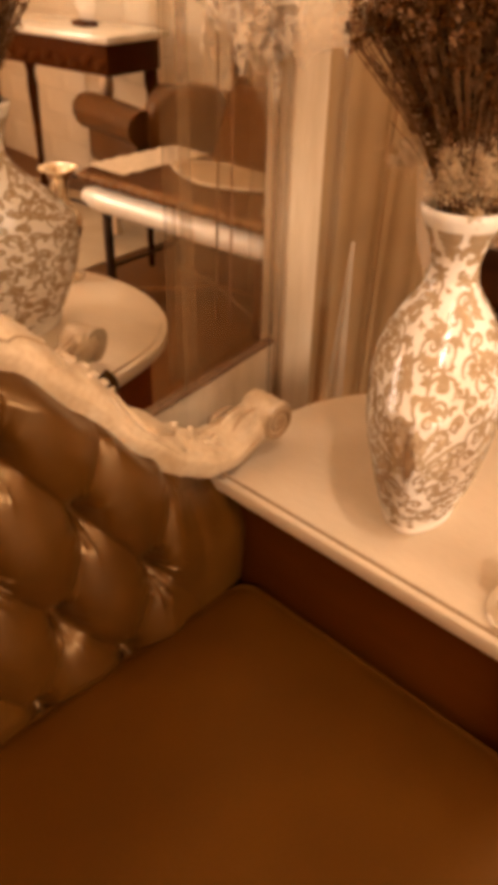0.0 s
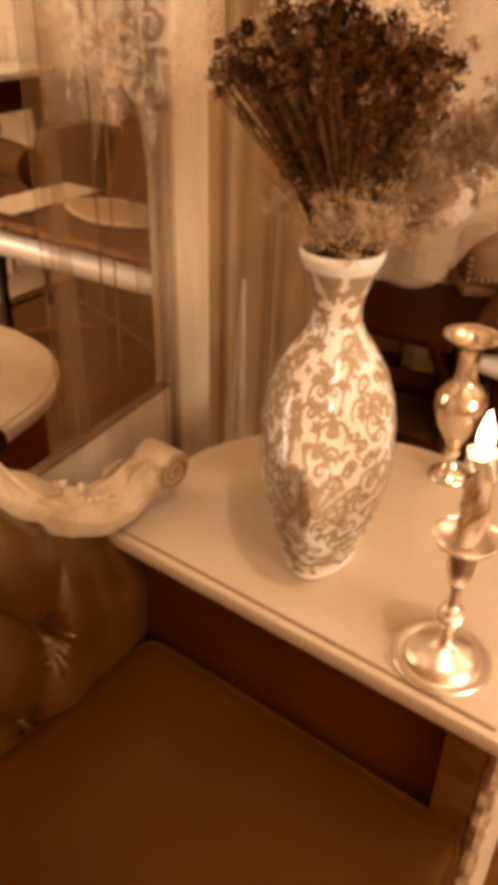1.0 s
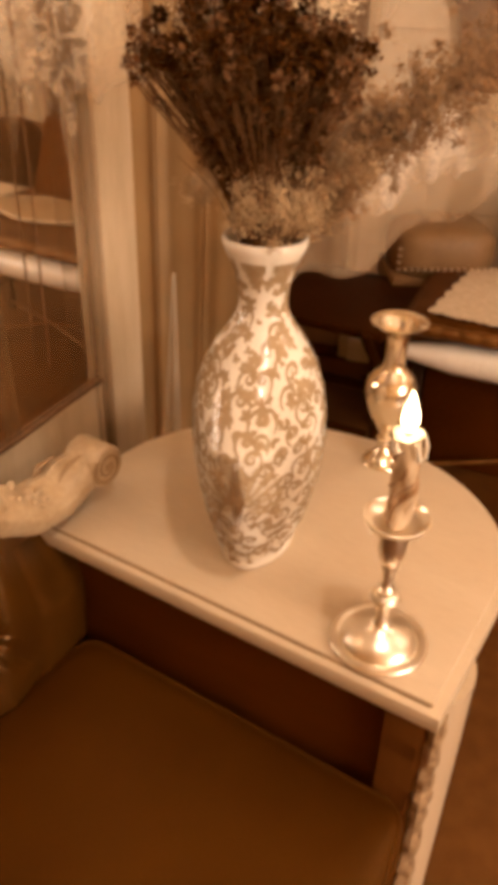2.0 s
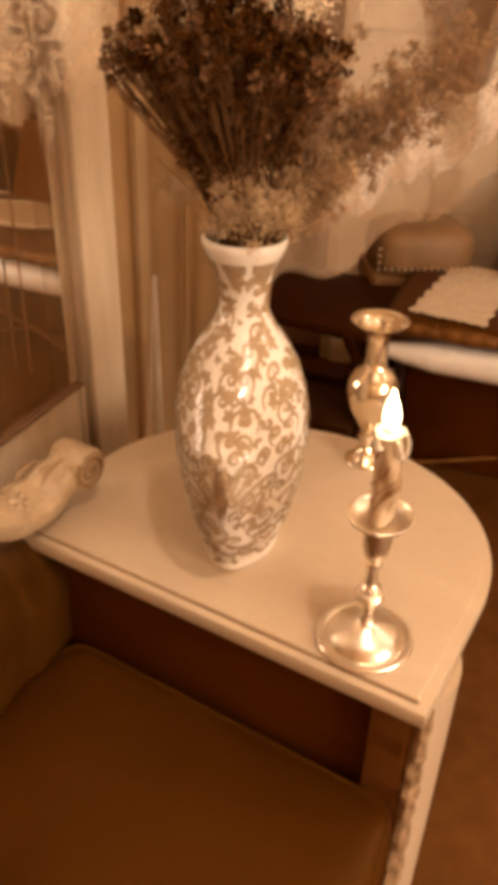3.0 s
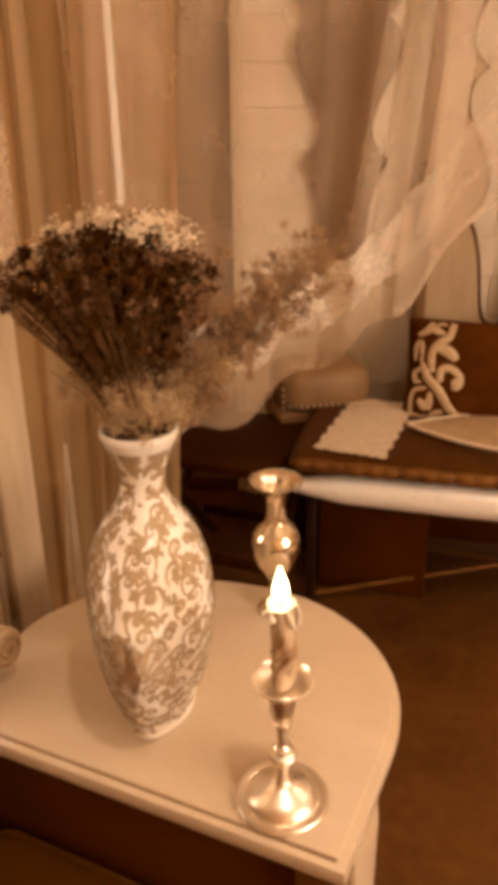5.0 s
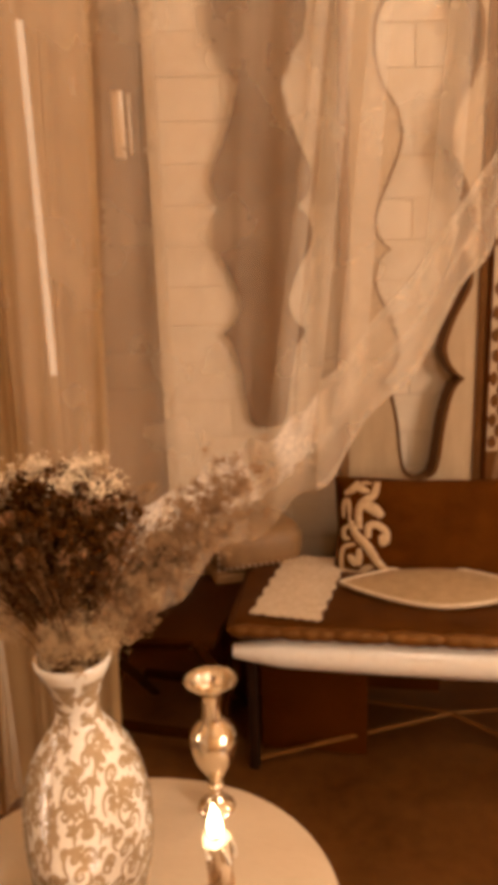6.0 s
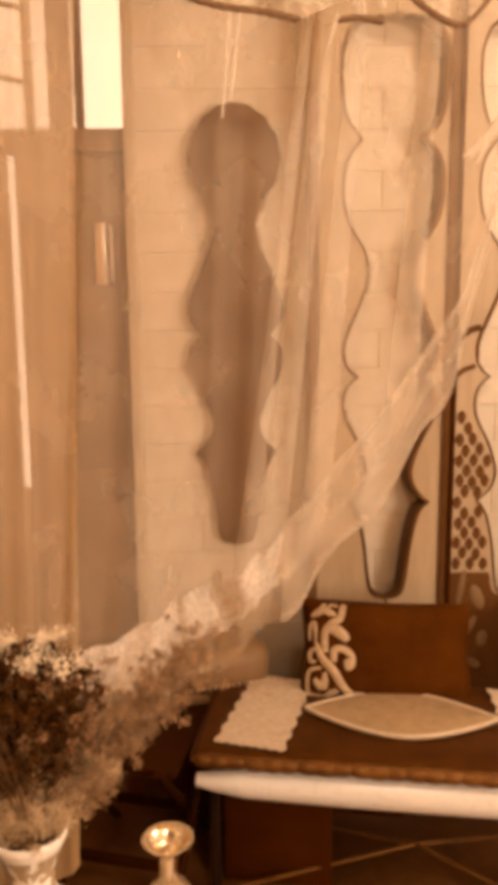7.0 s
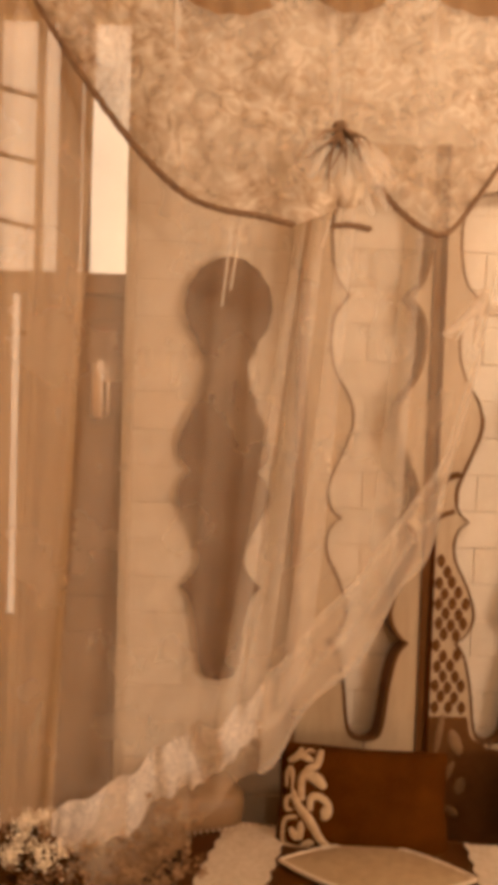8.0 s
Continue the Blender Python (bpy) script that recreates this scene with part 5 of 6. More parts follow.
# ---- bench with its mat and cushions ----
BA = -8.0
BENCH = pose(0.105, 1.915, 0, 0, 0, BA)
bench = thing("bench", BENCH, "dark wooden bench with a white rounded front rail", "bench")
roll = bmesh.new()
tube(roll, [(0.0 + 1.02 * k / 40, 0.018, 0.386) for k in range(41)], lambda t: 0.043 * min(1, 0.25 + 6 * t) ** 0.5 * min(1, 0.3 + 12 * (1 - t)) ** 0.5 * (0.86 + 0.14 * min(1, t * 2.5)), 24)
part("front_rail", roll, "white_roll", bench, "white painted rounded front rail")
part("seat_board", boxed((1.00, 0.44, 0.035), (0.51, 0.255, 0.412), bevel=0.006), "dark_wood", bench)
part("end_panel", boxed((0.30, 0.03, 0.385), (0.20, 0.15, 0.200), bevel=0.004), "dark_wood", bench)
part("back_panel", boxed((0.56, 0.02, 0.36), (0.29, 0.455, 0.21), bevel=0.004), "dark_wood", bench)
for x, y in ((0.04, 0.06), (0.97, 0.06), (0.97, 0.43), (0.04, 0.43)):
    part("leg", boxed((0.026, 0.026, 0.398), (x, y, 0.199), bevel=0.003), "black_metal", bench)
HUB = (0.585, 0.22, 0.105)
for p in ((0.055, 0.06, 0.030), (0.96, 0.06, 0.030), (0.96, 0.42, 0.030), (0.055, 0.42, 0.030)):
    rod = bmesh.new()
    tube(rod, [p, tuple(0.5 * (a + b) for a, b in zip(p, HUB)), HUB], 0.0065, 8)
    part("stretcher", rod, "mat_edge", bench)
part("end_stretcher", boxed((0.012, 0.36, 0.012), (0.97, 0.245, 0.12)), "black_metal", bench)

mat_ob = thing("bench_mat", BENCH, "dark brown quilted bench mat with a puffed front edge", "seat mat")


def quilt(u, v):
    a = 2 * math.pi * u
    c, s = math.cos(a), math.sin(a)
    x = -0.012 + 1.03 * v
    end = math.sqrt(max(0.0, 1 - max(0.0, abs(2 * v - 1) * 1.03 - 1.0 + 0.03) / 0.03)) if abs(2 * v - 1) > 0.97 else 1.0
    bulge = 0.955 + 0.045 * abs(math.sin(math.pi * v * 7)) ** 0.5
    y = 0.222 + (0.236 * bulge if c < -0.85 else 0.234) * math.copysign(abs(c) ** 0.28, c)
    z = 0.4585 + 0.0285 * math.copysign(abs(s) ** 0.55, s) * (0.5 + 0.5 * end) * (bulge if c < -0.5 else 1)
    z += 0.003 * noise.noise((x * 12, y * 12, 0.5)) * max(0, s)
    return (x, y, z)


quilt_bm = grid(quilt, 64, 160, closed_u=True)
part("quilted_pad", quilt_bm, "mat_cloth", mat_ob)


edge = bmesh.new()
tube(edge, [(-0.010 + 1.025 * k / 160, -0.013 + 0.002 * math.sin(k * 0.9), 0.460) for k in range(161)], lambda t: 0.0185 * (0.74 + 0.26 * abs(math.sin(math.pi * t * 7.5)) ** 0.6) * min(1.0, 0.35 + 30 * t, 0.35 + 30 * (1 - t)), 14)
part("front_roll", edge, "mat_edge", mat_ob, "tufted roll along the front edge")


def pillow(w, h, t, n=28, power=3.2):
    """A stuffed cushion: w by h, t thick, its corners pinched."""
    bm = bmesh.new()
    for side in (1, -1):
        rows = []
        for j in range(n + 1):
            row = []
            for i in range(n + 1):
                x, y = 2 * i / n - 1, 2 * j / n - 1
                f = max(0.0, (1 - abs(x) ** power) * (1 - abs(y) ** power)) ** 0.5
                pinch = 1 - 0.06 * (1 - abs(x * y)) * (abs(x) ** 6 + abs(y) ** 6) * 0.8
                crease = 0.12 * noise.noise((x * 2.4, y * 2.4, side * 1.3)) + 0.06 * noise.noise((x * 6 + y * 2, y * 5, side * 2.1))
                row.append(bm.verts.new((w / 2 * x * pinch, h / 2 * y * pinch, side * t / 2 * f * (1 + crease))))
            rows.append(row)
        for lo, hi in zip(rows, rows[1:]):
            for i in range(n):
                q = (lo[i], lo[i + 1], hi[i + 1], hi[i])
                bm.faces.new(q if side > 0 else q[::-1])
    bmesh.ops.remove_doubles(bm, verts=bm.verts[:], dist=1e-5)
    return bm


dark_pillow = thing("dark_pillow", BENCH @ pose(0.497, 0.405, 0.595, 68, 1.5, 4), "dark brown cushion with a pale embroidered scroll, leaning on the screen", "cushion")
body = part("cover", pillow(0.505, 0.30, 0.12), "pillow_cloth", dark_pillow)


def swell(x, y):
    return 0.060 * max(0.0, (1 - abs(x / 0.2525) ** 3.2) * (1 - abs(y / 0.15) ** 3.2)) ** 0.5 + 0.0015


def stroke(pts, width, ends=0.35):
    """One flat satin-stitched line or leaf that follows the swell of the cushion."""
    bm = bmesh.new()
    pts = spline([(x, y, 0) for x, y in pts], 24)
    tube(bm, pts, lambda t: width * (ends + (1 - ends) * math.sin(math.pi * (0.08 + 0.84 * t))), 10)
    for v in bm.verts:
        v.co.z = swell(v.co.x, v.co.y) + v.co.z * 0.25
    part("embroidered_stroke", bm, "embroidery", body, "pale embroidered scroll")


stroke([(-0.087, -0.131), (-0.122, -0.107), (-0.157, -0.057), (-0.191, -0.020), (-0.206, 0.018)], 0.0125)
stroke([(-0.180, -0.007), (-0.183, 0.043), (-0.166, 0.074), (-0.140, 0.092), (-0.127, 0.132)], 0.0115, 0.7)
stroke([(-0.170, 0.062), (-0.140, 0.052), (-0.115, 0.030)], 0.0165)
stroke([(-0.156, -0.032), (-0.154, 0.000), (-0.131, 0.006), (-0.105, -0.012), (-0.101, -0.036)], 0.0105, 0.8)
stroke([(-0.104, -0.026), (-0.112, -0.038), (-0.124, -0.040)], 0.0165, 0.7)
stroke([(-0.223, 0.095), (-0.197, 0.111), (-0.183, 0.134)], 0.0100)
stroke([(-0.189, 0.111), (-0.168, 0.108), (-0.150, 0.098)], 0.0105)
stroke([(-0.180, 0.117), (-0.163, 0.129), (-0.145, 0.126)], 0.0055)
stroke([(-0.226, 0.024), (-0.226, 0.061), (-0.215, 0.077), (-0.209, 0.049), (-0.209, 0.018)], 0.0070)
stroke([(-0.203, 0.005), (-0.223, -0.007), (-0.223, -0.032), (-0.206, -0.035)], 0.0070)
stroke([(-0.191, -0.051), (-0.226, -0.063), (-0.229, -0.119), (-0.209, -0.131), (-0.174, -0.131), (-0.139, -0.115)], 0.0062, 0.7)
stroke([(-0.209, -0.082), (-0.189, -0.113)], 0.0100)
stroke([(-0.180, -0.063), (-0.180, -0.113)], 0.0100)
stroke([(-0.174, -0.125), (-0.145, -0.113)], 0.0075)

runner = thing("table_runner", BENCH @ pose(0.535, 0.220, 0.490), "tan pointed oval runner with a pale border, laid on the mat", "runner")
LX, LY = 0.268, 0.126
lens = lambda t: LY * (1 - abs(t) ** 1.75)
outline = [(LX * t, lens(t)) for t in [k / 24 - 1 for k in range(49)]] + [(LX * t, -lens(t)) for t in [1 - k / 24 for k in range(1, 48)]]
pad = bmesh.new()
rows = []
for f, z in ((1.0, 0.002), (1.0, 0.009), (0.9, 0.014), (0.6, 0.019), (0.3, 0.021), (0.05, 0.0215)):
    rows.append([pad.verts.new((x * f, y * f, z)) for x, y in outline])
for lo, hi in zip(rows, rows[1:]):
    for k in range(len(outline)):
        m = (k + 1) % len(outline)
        pad.faces.new((lo[k], lo[m], hi[m], hi[k]))
pad.faces.new(rows[-1])
pad.faces.new(rows[0][::-1])
pad_ob = part("pad", pad, "runner", runner)
trim = bmesh.new()
loop = [(x * 0.985, y * 0.985, 0.010) for x, y in outline]
tube(trim, loop + loop[:1], 0.0058, 8, caps=False)
part("border", trim, "crochet", pad_ob, "pale border")


def doily(w, d, seed):
    """A crocheted cloth with scalloped sides that lies on the mat."""
    n = 40

    def f(u, v):
        x = w * (u - 0.5) * (1 + 0.05 * math.sin(v * 40) * abs(2 * u - 1) ** 4)
        y = d * (v - 0.5) + 0.003 * math.sin(u * 44) * (abs(2 * v - 1) ** 8)
        return (x, y, 0.004 + 0.003 * noise.noise((x * 25, y * 25, seed)))
    return grid(f, n, n, thick=0.003)


for x, skew, seed in ((0.165, 0.045, 1.0), (0.90, 0.0, 2.0)):
    cloth_ob = part("crochet_cloth", doily(0.185, 0.40, seed), "crochet")
    cloth_ob.matrix_world = BENCH @ pose(x, 0.215, 0.4885, 0, 0, -8 if seed == 1 else 3)
    tagged(cloth_ob, "white crocheted cloth with scalloped sides on the bench mat", "doily", "cloths on the bench")

# ---- studded low seat beside the bench ----
def cushion_block(w, d, h, n=3.6, seg=40, rings=18):
    """A firmly stuffed block with rounded edges, centred."""
    bm = bmesh.new()
    rows = []
    for j in range(rings + 1):
        b = -math.pi / 2 + math.pi * j / rings
        cb, sb = max(abs(math.cos(b)), 1e-4) ** (2 / n), math.copysign(abs(math.sin(b)) ** (2 / n), b)
        rows.append([bm.verts.new((w / 2 * cb * math.copysign(abs(math.cos(a)) ** (2 / n), math.cos(a)), d / 2 * cb * math.copysign(abs(math.sin(a)) ** (2 / n), math.sin(a)), h / 2 * sb)) for a in [2 * math.pi * (i + 0.5) / seg for i in range(seg)]])
    for lo, hi in zip(rows, rows[1:]):
        for i in range(seg):
            k = (i + 1) % seg
            bm.faces.new((lo[i], lo[k], hi[k], hi[i]))
    bmesh.ops.remove_doubles(bm, verts=bm.verts[:], dist=2e-4)
    bmesh.ops.recalc_face_normals(bm, faces=bm.faces[:])
    for v in bm.verts:
        v.co += 0.004 * noise.noise_vector(v.co * 14)
    return bm


stool = thing("studded_seat", pose(0.155, 2.375, 0, 0, 0, 16), "tan leather low chair edged with brass nails, behind the bench", "armchair")
part("cushion", cushion_block(0.29, 0.25, 0.150), "hide", stool).matrix_basis = pose(0, 0, 0.520)
part("side", boxed((0.295, 0.235, 0.07), (0, 0, 0.430), bevel=0.015), "hide", stool)
part("base", boxed((0.28, 0.22, 0.38), (0, 0, 0.225), bevel=0.006), "dark_wood", stool)
for x in (-0.14, 0.14):
    for y in (-0.11, 0.11):
        part("leg", boxed((0.03, 0.03, 0.04), (x, y, 0.02)), "dark_wood", stool)
nail = bmesh.new()
bmesh.ops.create_icosphere(nail, subdivisions=1, radius=0.0060)
nail_mesh = bpy.data.meshes.new("nail")
nail.to_mesh(nail_mesh)
nail.free()
nail_mesh.materials.append(M["brass"])
for k in range(16):
    ob = new("nail", nail_mesh)
    ob.parent, ob.location = stool, (-0.138 + 0.0184 * k, -0.130, 0.492)
for k in range(3):
    ob = new("nail", nail_mesh)
    ob.parent, ob.location = stool, (-0.138, -0.127, 0.510 + 0.019 * k)

# folding dark chair standing behind the table
chair = thing("folding_chair", pose(-0.08, 2.12, 0, 0, 0, -14) @ Matrix.Diagonal((1, 1, 0.88, 1)), "dark folded wooden chair with crossed legs", "chair")
for x in (-0.17, 0.17):
    a = bmesh.new()
    tube(a, [(x, -0.20, 0.0), (x, 0.0, 0.24), (x, 0.20, 0.48)], 0.014, 8)
    part("leg", a, "dim_wood", chair)
    a = bmesh.new()
    tube(a, [(x * 0.9, 0.20, 0.0), (x * 0.9, 0.0, 0.24), (x * 0.9, -0.20, 0.47), (x * 0.9, -0.215, 0.50)], 0.014, 8)
    part("leg", a, "dim_wood", chair)
part("seat", boxed((0.38, 0.40, 0.03), (0, 0, 0.485), bevel=0.008), "dim_wood", chair)
for y in (-0.13, 0.13):
    part("stretcher", boxed((0.31, 0.02, 0.03), (0, y, 0.12 if y < 0 else 0.13), bevel=0.004), "dim_wood", chair)

# ---- sheer curtain, valance and garland ----
HEM = [(-0.42, 1.44, 0.06), (-0.33, 1.46, 0.08), (-0.24, 1.50, 0.20), (-0.14, 1.60, 0.60), (0.05, 1.74, 0.700), (0.229, 1.830, 0.790), (0.40, 1.835, 0.958), (0.60, 1.80, 1.240), (0.72, 1.78, 1.50), (0.80, 1.76, 1.96)]
hem_line = spline(HEM, 200)


def fold(u, v):
    f = 0.030 * math.sin(2 * math.pi * (5.5 * u + 0.5 * math.sin(4 * u) + 0.15 * v)) + 0.013 * math.sin(2 * math.pi * (13 * u + 0.5 * v)) + 0.003 * math.sin(2 * math.pi * 31 * u + 3 * v)
    calm = max(0.0, min(1.0, (u - 0.50) / 0.22))
    return f * (0.40 + 0.80 * v) * (1 - 0.82 * calm * v)


def sheer_at(u, v, lift=0.0):
    top = Vector((-0.46 + 1.34 * u, 1.44 + 0.10 * u, 2.78))
    low = hem_line[min(200, int(u * 200))].lerp(hem_line[min(200, int(u * 200) + 1)], u * 200 - int(u * 200))
    q = top.lerp(low, v)
    # the cloth falls nearly straight, then runs out to its hem
    k = v ** 1.6
    q.x = top.x + (low.x - top.x) * (0.35 * v + 0.65 * k)
    q.y = top.y + (low.y - top.y) * (0.35 * v + 0.65 * k) + fold(u, v) + lift
    q.x += 0.35 * fold(u + 0.03, v)
    q.z += 0.02 * math.sin(2 * math.pi * 9 * u) * v ** 8
    return q


sheer = thing("sheer_curtain", Matrix(), "cream sheer curtain in soft folds, its lace hem swept up aside", "curtain")
part("veil", grid(lambda u, v: sheer_at(0.02 + 0.27 * v + (0.98 - 0.27 * v) * u, v), 300, 120), "sheer", sheer)


def hem_band(u, v):
    q = sheer_at(0.345 + 0.285 * u, 0.878 + 0.072 * v, -0.008)
    n = noise.noise((u * 9, v * 1.2, 0.7))
    q.y += 0.055 * n
    q.z += 0.004 * math.sin(u * 90) * v ** 4 + 0.016 * n
    return q


part("lace_border", grid(hem_band, 260, 14), "lace", sheer, "cream lace border along the hem")


def edge_band_cloth(u, v):
    q = sheer_at(0.62 + 0.378 * u, 0.86 + 0.14 * v, -0.012)
    q.y += 0.010 * math.sin(2.6 * math.pi * v + 2 * u)
    return q


part("under_fold", grid(lambda u, v: sheer_at(0.335 + 0.265 * u, 0.93 + 0.07 * v, -0.012) + Vector((0, 0.006 * math.sin(9 * v + 6 * u), 0)), 90, 16), "under_sheer", sheer, "thin cloth below the lace band")
part("swept_edge", grid(edge_band_cloth, 110, 16), "sheer_dense", sheer)
for v0, v1 in ((0.0, 0.10), (0.46, 0.53), (0.90, 1.0)):
    part("swept_fold", grid(lambda u, v: edge_band_cloth(u, v0 + (v1 - v0) * v) + Vector((0, -0.005, 0)), 110, 4), "pleat", sheer)
for k, (u0, u1, w) in enumerate(((0.655, 0.555, 0.020), (0.668, 0.600, 0.024), (0.70, 0.66, 0.030), (0.80, 0.77, 0.030))):
    def pleat(u, v, u0=u0, u1=u1, w=w):
        c = u0 + (u1 - u0) * v
        q = sheer_at(min(0.995, max(0.005, c + (u - 0.5) * w * (0.4 + 1.2 * v))), 0.12 + 0.80 * v, -0.012 - 0.012 * math.sin(math.pi * u))
        return q
    part("pleat", grid(pleat, 8, 90), "pleat", sheer)

def tail(u, v):
    return (-0.306 + 0.060 * (u - 0.5) * (0.10 + 0.90 * v) - 0.02 * v, 1.400 + 0.008 * math.sin(7 * u), 0.72 - 0.62 * v)


part("curtain_tail", grid(tail, 6, 30), "sheer_dense", sheer, "pale tail of the gathered curtain")


def drape_at(u, v):
    x = -0.54 + (0.47 - 0.09 * v) * u
    y = 1.60 + 0.08 * u + 0.008 * math.sin(2 * math.pi * (4.2 * u + 0.25 * math.sin(5 * u) + 0.1 * v)) + 0.003 * math.sin(2 * math.pi * 13 * u + 2 * v)
    return (x + 0.012 * math.sin(2 * math.pi * 4.2 * u + 1.2), y, 2.78 - (2.70 - 0.25 * u) * v)


drape = thing("brown_drape", Matrix(), "thin brown drape hanging in folds beside the mirror post", "curtain")
part("cloth", grid(drape_at, 140, 60), "drape", drape)
part("drape_rail", boxed((0.56, 0.03, 0.03), (-0.30, 1.64, 2.80), bevel=0.006), "dark_wood", drape)
part("hanger", boxed((0.012, 0.012, 0.40), (-0.24, 1.64, 3.005)), "black_metal", drape)
part("hem", grid(lambda u, v: Vector(drape_at(u, 0.965 + 0.035 * v)) + Vector((0, -0.003, 0)), 140, 3), "drape", drape)

valance = thing("valance", Matrix(), "cream lace valance in swags, gathered at a knot", "valance")
ROPE_A = [(-0.215, 1.44, 2.60), (-0.140, 1.44, 2.46), (-0.066, 1.43, 2.345), (0.017, 1.42, 2.235), (0.090, 1.41, 2.155), (0.151, 1.40, 2.108), (0.213, 1.39, 2.086), (0.275, 1.39, 2.078), (0.336, 1.385, 2.064)]
ROPE_B = [(0.405, 1.40, 2.068), (0.440, 1.40, 2.070), (0.474, 1.40, 2.064)]
ROPE_C = [(0.485, 1.42, 2.150), (0.53, 1.41, 2.100), (0.575, 1.40, 2.066), (0.612, 1.40, 2.062), (0.655, 1.41, 2.110), (0.71, 1.42, 2.195), (0.78, 1.44, 2.33)]
KNOT = Vector((0.415, 1.43, 2.245))


def swag(rope_pts, xt0, xt1):
    line = spline(rope_pts, 120)

    def f(u, v):
        low = line[min(119, int(u * 120))].lerp(line[min(120, int(u * 120) + 1)], u * 120 - int(u * 120))
        top = Vector((xt0 + (xt1 - xt0) * u, 1.47, 2.80))
        q = top.lerp(low, v)
        sag = math.sin(math.pi * v)
        q.y += -0.035 * sag * math.sin(math.pi * u) + 0.010 * math.sin(16 * v + 5 * math.sin(3 * u)) + 0.008 * noise.noise((q.x * 16, q.z * 16, 0.2))
        near = noise.voronoi((q.x * 23 + 0.7 * noise.noise((q.x * 9, q.z * 9, 0)), q.z * 23, 0.3))[0]
        q.y -= 0.008 * min(1.0, 1.6 * (near[1] - near[0])) * min(1.0, 8 * (1 - v))
        return q
    return grid(f, 230, 150)


part("swag", swag(ROPE_A + [(0.415, 1.40, 2.10)], -0.30, 0.415), "valance", valance)
part("swag", swag([(0.415, 1.40, 2.10), (0.45, 1.40, 2.10)] + ROPE_C, 0.415, 0.85), "valance", valance)
rope_ends = (ROPE_A, ROPE_B, ROPE_C)
for line in rope_ends:
    cord = bmesh.new()
    path = spline(line, 60)
    for k in range(3):
        twist = []
        for i, q in enumerate(path):
            a = i * 0.9 + 2.1 * k
            twist.append(q + Vector((0.0028 * math.cos(a), -0.004 + 0.0028 * math.sin(a), 0.0028 * math.sin(a + 1))))
        tube(cord, twist, 0.0034, 6)
    part("cord", cord, "rope", valance, "dark twisted cord along the edge")
gather = bmesh.new()
rnd = random.Random(21)
for k in range(24):
    a = radians(-140 + 100 * k / 23)
    l = rnd.uniform(0.10, 0.17)
    end = KNOT + Vector((l * math.cos(a), -0.015 + rnd.uniform(-0.02, 0.01), l * math.sin(a)))
    mid = KNOT.lerp(end, 0.5) + Vector((rnd.gauss(0, 0.006), -0.022, 0))
    tube(gather, spline([KNOT + Vector((0, -0.01, 0)), mid, end], 10), lambda t: 0.003 + 0.0085 * math.sin(math.pi * min(1, t * 0.9 + 0.05)), 8)
part("gathered_folds", gather, "sheer_dense", valance)
# dark tubes paint in the shade between the gathered folds
for k in range(13):
    crease = bmesh.new()
    a = radians(-142 + 104 * k / 12 + rnd.uniform(-5, 5))
    l = rnd.uniform(0.045, 0.125)
    end = KNOT + Vector((l * math.cos(a), -0.050, l * math.sin(a)))
    tube(crease, spline([KNOT + Vector((0, -0.022, 0)), KNOT.lerp(end, 0.5) + Vector((rnd.gauss(0, 0.006), -0.024, 0)), end], 8), lambda t: 0.0036 * (1 - 0.75 * t), 6)
    part("crease_shade", crease, "rope", valance)
tie = bmesh.new()
bmesh.ops.create_icosphere(tie, subdivisions=3, radius=0.016, matrix=Matrix.Translation(KNOT + Vector((0, -0.02, 0.004))) @ Matrix.Diagonal((0.9, 0.8, 0.7, 1)))
part("knot", tie, "rope", valance, "dark knot")
# soft upright folds in the swags
for x0, x1, w in ((0.385, 0.400, 0.030), (0.572, 0.585, 0.022), (0.10, 0.13, 0.026)):
    low = 2.16 if x0 < 0.2 else 2.26

    def upright(u, v, x0=x0, x1=x1, w=w, low=low):
        return (x0 + (x1 - x0) * v + w * (u - 0.5) * (1 - 0.5 * v) + 0.004 * math.sin(7 * v), 1.405 - 0.012 * math.sin(math.pi * u), 2.78 - (2.78 - low) * v)
    part("upright_fold", grid(upright, 8, 40), "pleat", valance)
# tassel threads under the knot
for x, l in ((0.225, 0.16), (0.240, 0.13), (0.40, 0.05)):
    th = bmesh.new()
    tube(th, spline([(x, 1.385, 2.075), (x - 0.006, 1.38, 2.075 - l * 0.5), (x - 0.014, 1.385, 2.075 - l)], 10), 0.0022, 6)
    part("thread", th, "sheer_dense", valance)
# short brown scallops that hang from the rail before the lace
for x, w, low in ((0.215, 0.17, 2.425), (0.425, 0.13, 2.437), (0.68, 0.20, 2.440), (0.03, 0.15, 2.500)):
    part("scallop", grid(lambda u, v, x=x, w=w, low=low: (x + w * (u - 0.5), 1.392 - 0.012 * math.sin(math.pi * u) + 0.004 * math.sin(22 * u), 2.79 - (2.79 - low - 0.035 * abs(2 * u - 1) ** 2.5) * v), 20, 16), "scallop_cloth", valance, "brown scallop hanging from the rail")
part("curtain_rail", boxed((1.50, 0.03, 0.03), (0.22, 1.49, 2.81), bevel=0.006), "dark_wood", valance)
for x in (-0.45, 0.90):
    part("hanger", boxed((0.012, 0.012, 0.38), (x, 1.49, 3.01)), "black_metal", valance)
knot2 = bmesh.new()
rnd = random.Random(4)
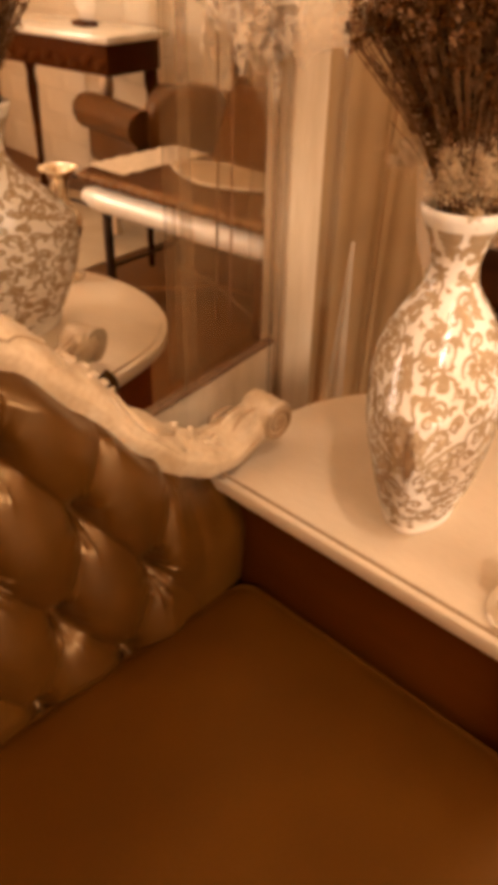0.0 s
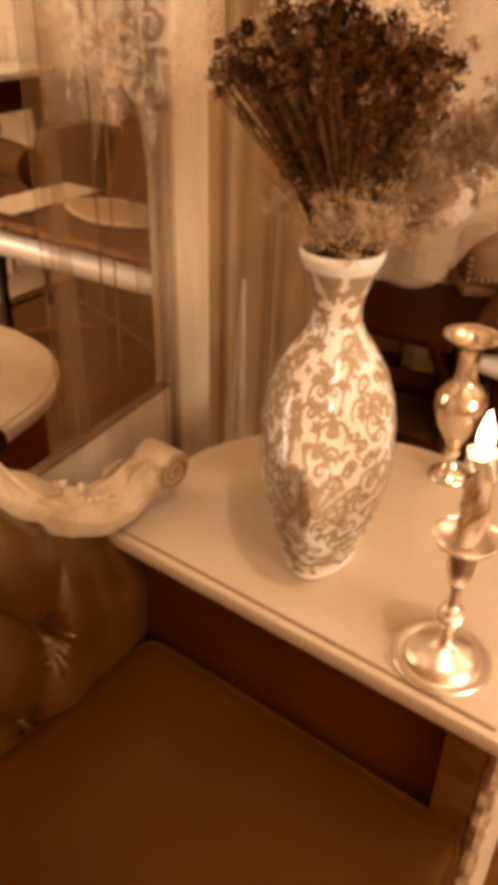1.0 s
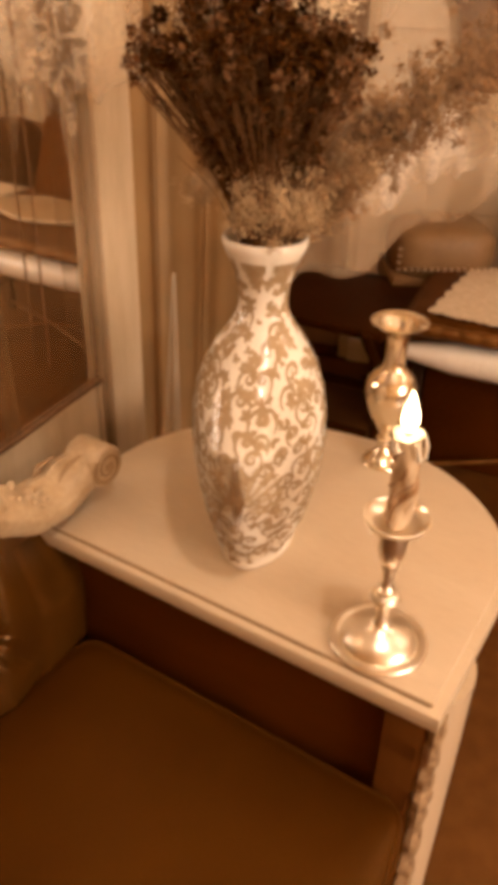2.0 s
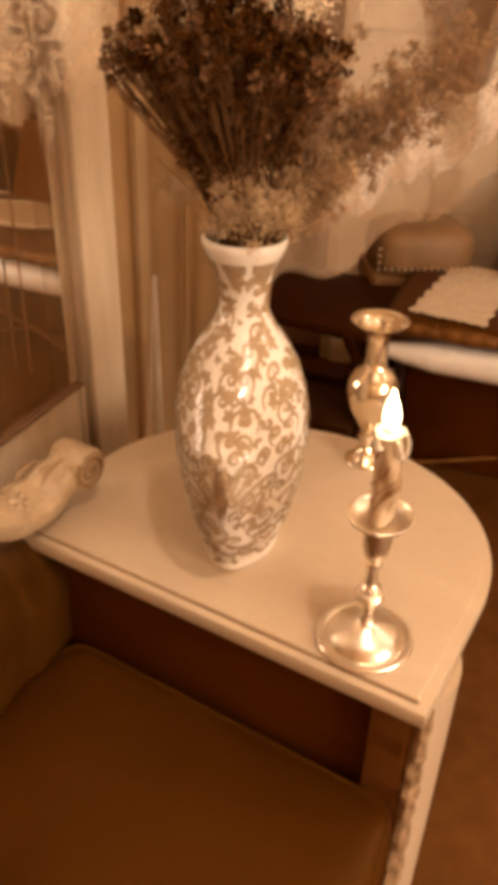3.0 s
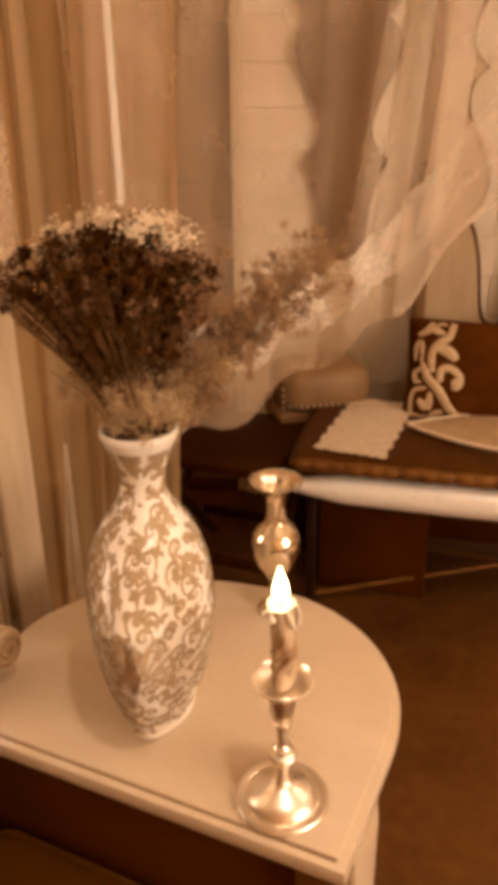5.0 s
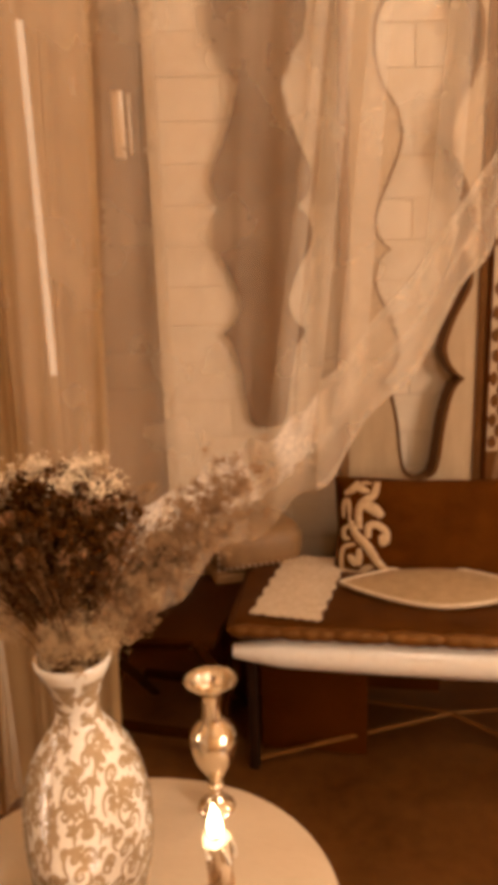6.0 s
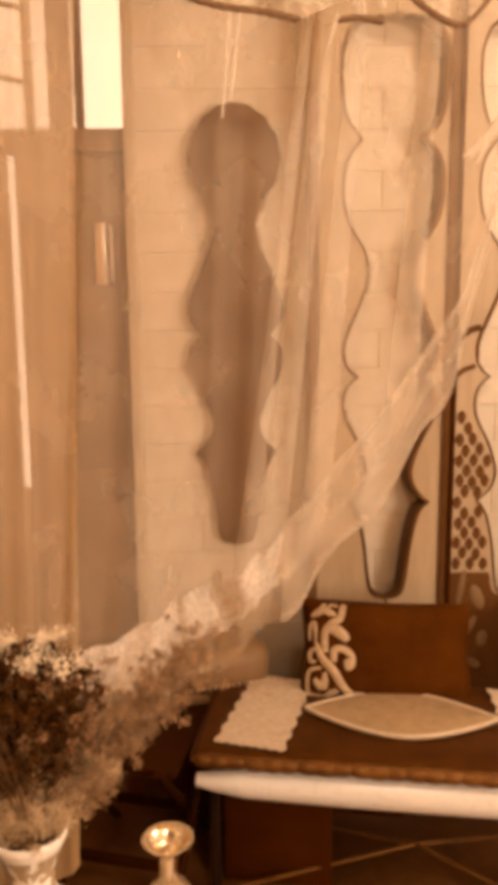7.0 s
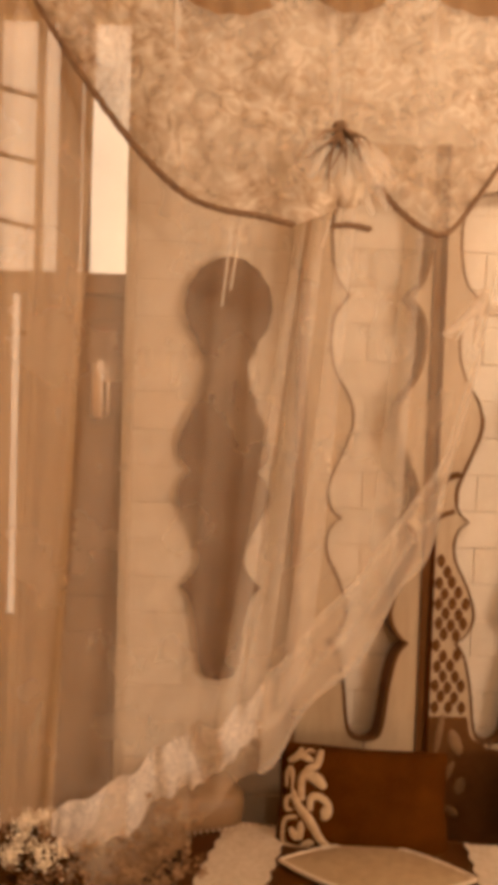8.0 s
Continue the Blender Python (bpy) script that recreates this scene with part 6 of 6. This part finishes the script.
for k in range(9):
    a = rnd.uniform(-0.9, 0.9)
    tube(knot2, spline([(0.80, 1.75, 1.965), (0.80 + 0.05 * math.sin(a), 1.735, 1.985 + 0.03 * math.cos(a * 3)), (0.80 + 0.11 * math.sin(a * 1.4), 1.74, 1.965 - 0.07 * math.cos(a))], 10), lambda t: 0.010 * math.sin(math.pi * (0.15 + 0.8 * t)), 8)
part("tie_back", knot2, "lace", sheer, "knotted tie holding the curtain aside")

# ---- ceiling lamps behind the camera ----
for k, at in enumerate(LAMPS):
    lamp = thing("pendant_lamp", pose(at[0], at[1], at[2]), "brass pendant lamp with a glowing bulb", "lamp", "pendant lamps")
    part("shade", lathe([(0.10, 0.10), (0.105, 0.10), (0.070, 0.17), (0.03, 0.205), (0.02, 0.21), (0.026, 0.198), (0.066, 0.165)], 32), "brass", lamp)
    part("bulb", lathe([(0.004, 0.075), (0.022, 0.085), (0.030, 0.105), (0.026, 0.128), (0.014, 0.150), (0.012, 0.17)], 20), "bulb", lamp)
    cord = bmesh.new()
    tube(cord, [(0, 0, 0.205), (0, 0, H - at[2])], 0.004, 6)
    part("cord", cord, "black_metal", lamp)

# ---- marble-topped console that the mirror shows ----
console = thing("console_table", pose(2.05, 2.30, 0, 0, 0, -10), "dark carved console table with a white marble top", "console table")
part("marble_top", boxed((0.95, 0.36, 0.03), (0, 0, 0.795), bevel=0.008), "marble", console, "white marble slab")
part("apron", boxed((0.88, 0.31, 0.12), (0, 0, 0.72), bevel=0.006), "dark_wood", console)
rnd = random.Random(2)
for x in (-0.40, 0.40):
    for y in (-0.13, 0.13):
        part("leg", lathe([(0.022, 0.0), (0.026, 0.03), (0.016, 0.06), (0.018, 0.30), (0.026, 0.50), (0.020, 0.56), (0.030, 0.60), (0.028, 0.66)], 16), "brass" if y < 0 else "dark_wood", console).location = (x, y, 0)
for k in range(11):
    knob = bmesh.new()
    lump(knob, (-0.40 + 0.08 * k, -0.158, 0.70 + 0.012 * math.sin(k * 2)), (0.035, 0.008, 0.022), (0, rnd.uniform(-30, 30), 0))
    part("carving", knob, "carved_wood" if k in (9, 10) else "dark_wood", console)
for y in (-0.13, 0.13):
    bar = bmesh.new()
    tube(bar, [(-0.40, y, 0.10), (0.0, y, 0.105), (0.40, y, 0.10)], 0.009, 8)
    part("stretcher", bar, "black_metal", console)
clock = thing("mantel_plate", pose(1.90, 2.33, 0.81), "white oval porcelain plate on a stand, on the marble", "plate")
pl = bmesh.new()
lump(pl, (0, 0, 0.13), (0.09, 0.018, 0.13), (8, 0, 0))
part("plate", pl, "porcelain", clock)
part("stand", boxed((0.10, 0.07, 0.02), (0, 0, 0.010), bevel=0.004), "dark_wood", clock)
sofa = thing("leather_armchair", pose(1.40, 2.315, 0, 0, 0, 94), "dark brown leather armchair with rolled arms on thin legs", "armchair")
part("seat", pillow(0.30, 0.42, 0.12), "armchair", sofa).matrix_basis = pose(0, 0, 0.46)
part("base", boxed((0.30, 0.40, 0.09), (0, 0, 0.385), bevel=0.02), "armchair", sofa)
for x in (-0.185, 0.185):
    arm = bmesh.new()
    tube(arm, [(x, -0.235, 0.535), (x, -0.225, 0.54), (x, -0.20, 0.545), (x, 0.0, 0.545), (x, 0.20, 0.54)], lambda t: 0.068 * min(1.0, 0.55 + 9 * t), 20)
    part("arm", arm, "armchair", sofa)
    part("arm_panel", boxed((0.06, 0.38, 0.14), (x, 0, 0.43), bevel=0.02), "armchair", sofa)
part("backrest", cushion_block(0.34, 0.12, 0.27), "armchair", sofa).matrix_basis = pose(0, 0.20, 0.545, -8, 0, 0)
for x in (-0.16, 0.16):
    for y in (-0.17, 0.17):
        part("leg", lathe([(0.010, 0.0), (0.012, 0.01), (0.014, 0.20), (0.018, 0.345)], 12), "dim_wood", sofa).location = (x, y, 0)

rug = part("rug", boxed((1.9, 2.2, 0.008), (2.25, 1.35, 0.005), (0, 0, -8), bevel=0.002), "rug")
tagged(rug, "pale woven rug on the floor", "rug")

# ---- painted blocks of the north wall ----
BL, BH = 0.39, 0.124
block_bm = boxed((BL - 0.004, 0.03, BH - 0.004), bevel=0.0025)
half_bm = boxed((BL / 2 - 0.005, 0.03, BH - 0.005), bevel=0.0025)
block_mesh, half_mesh = bpy.data.meshes.new("block"), bpy.data.meshes.new("block_half")
for b, me in ((block_bm, block_mesh), (half_bm, half_mesh)):
    b.to_mesh(me)
    b.free()
    me.materials.append(M["block_paint"])
rnd = random.Random(9)
for j in range(25):
    z = 0.05 + BH * (j + 0.5)
    x = -0.10
    first = j % 2 == 0
    while x < 2.9:
        w = BL / 2 if first else BL
        ob = new("block", half_mesh if first else block_mesh)
        ob.parent = wall_north
        ob.location = (x + w / 2, Y1 + 0.021 + rnd.uniform(-0.001, 0.001), z)
        x += w
        first = False
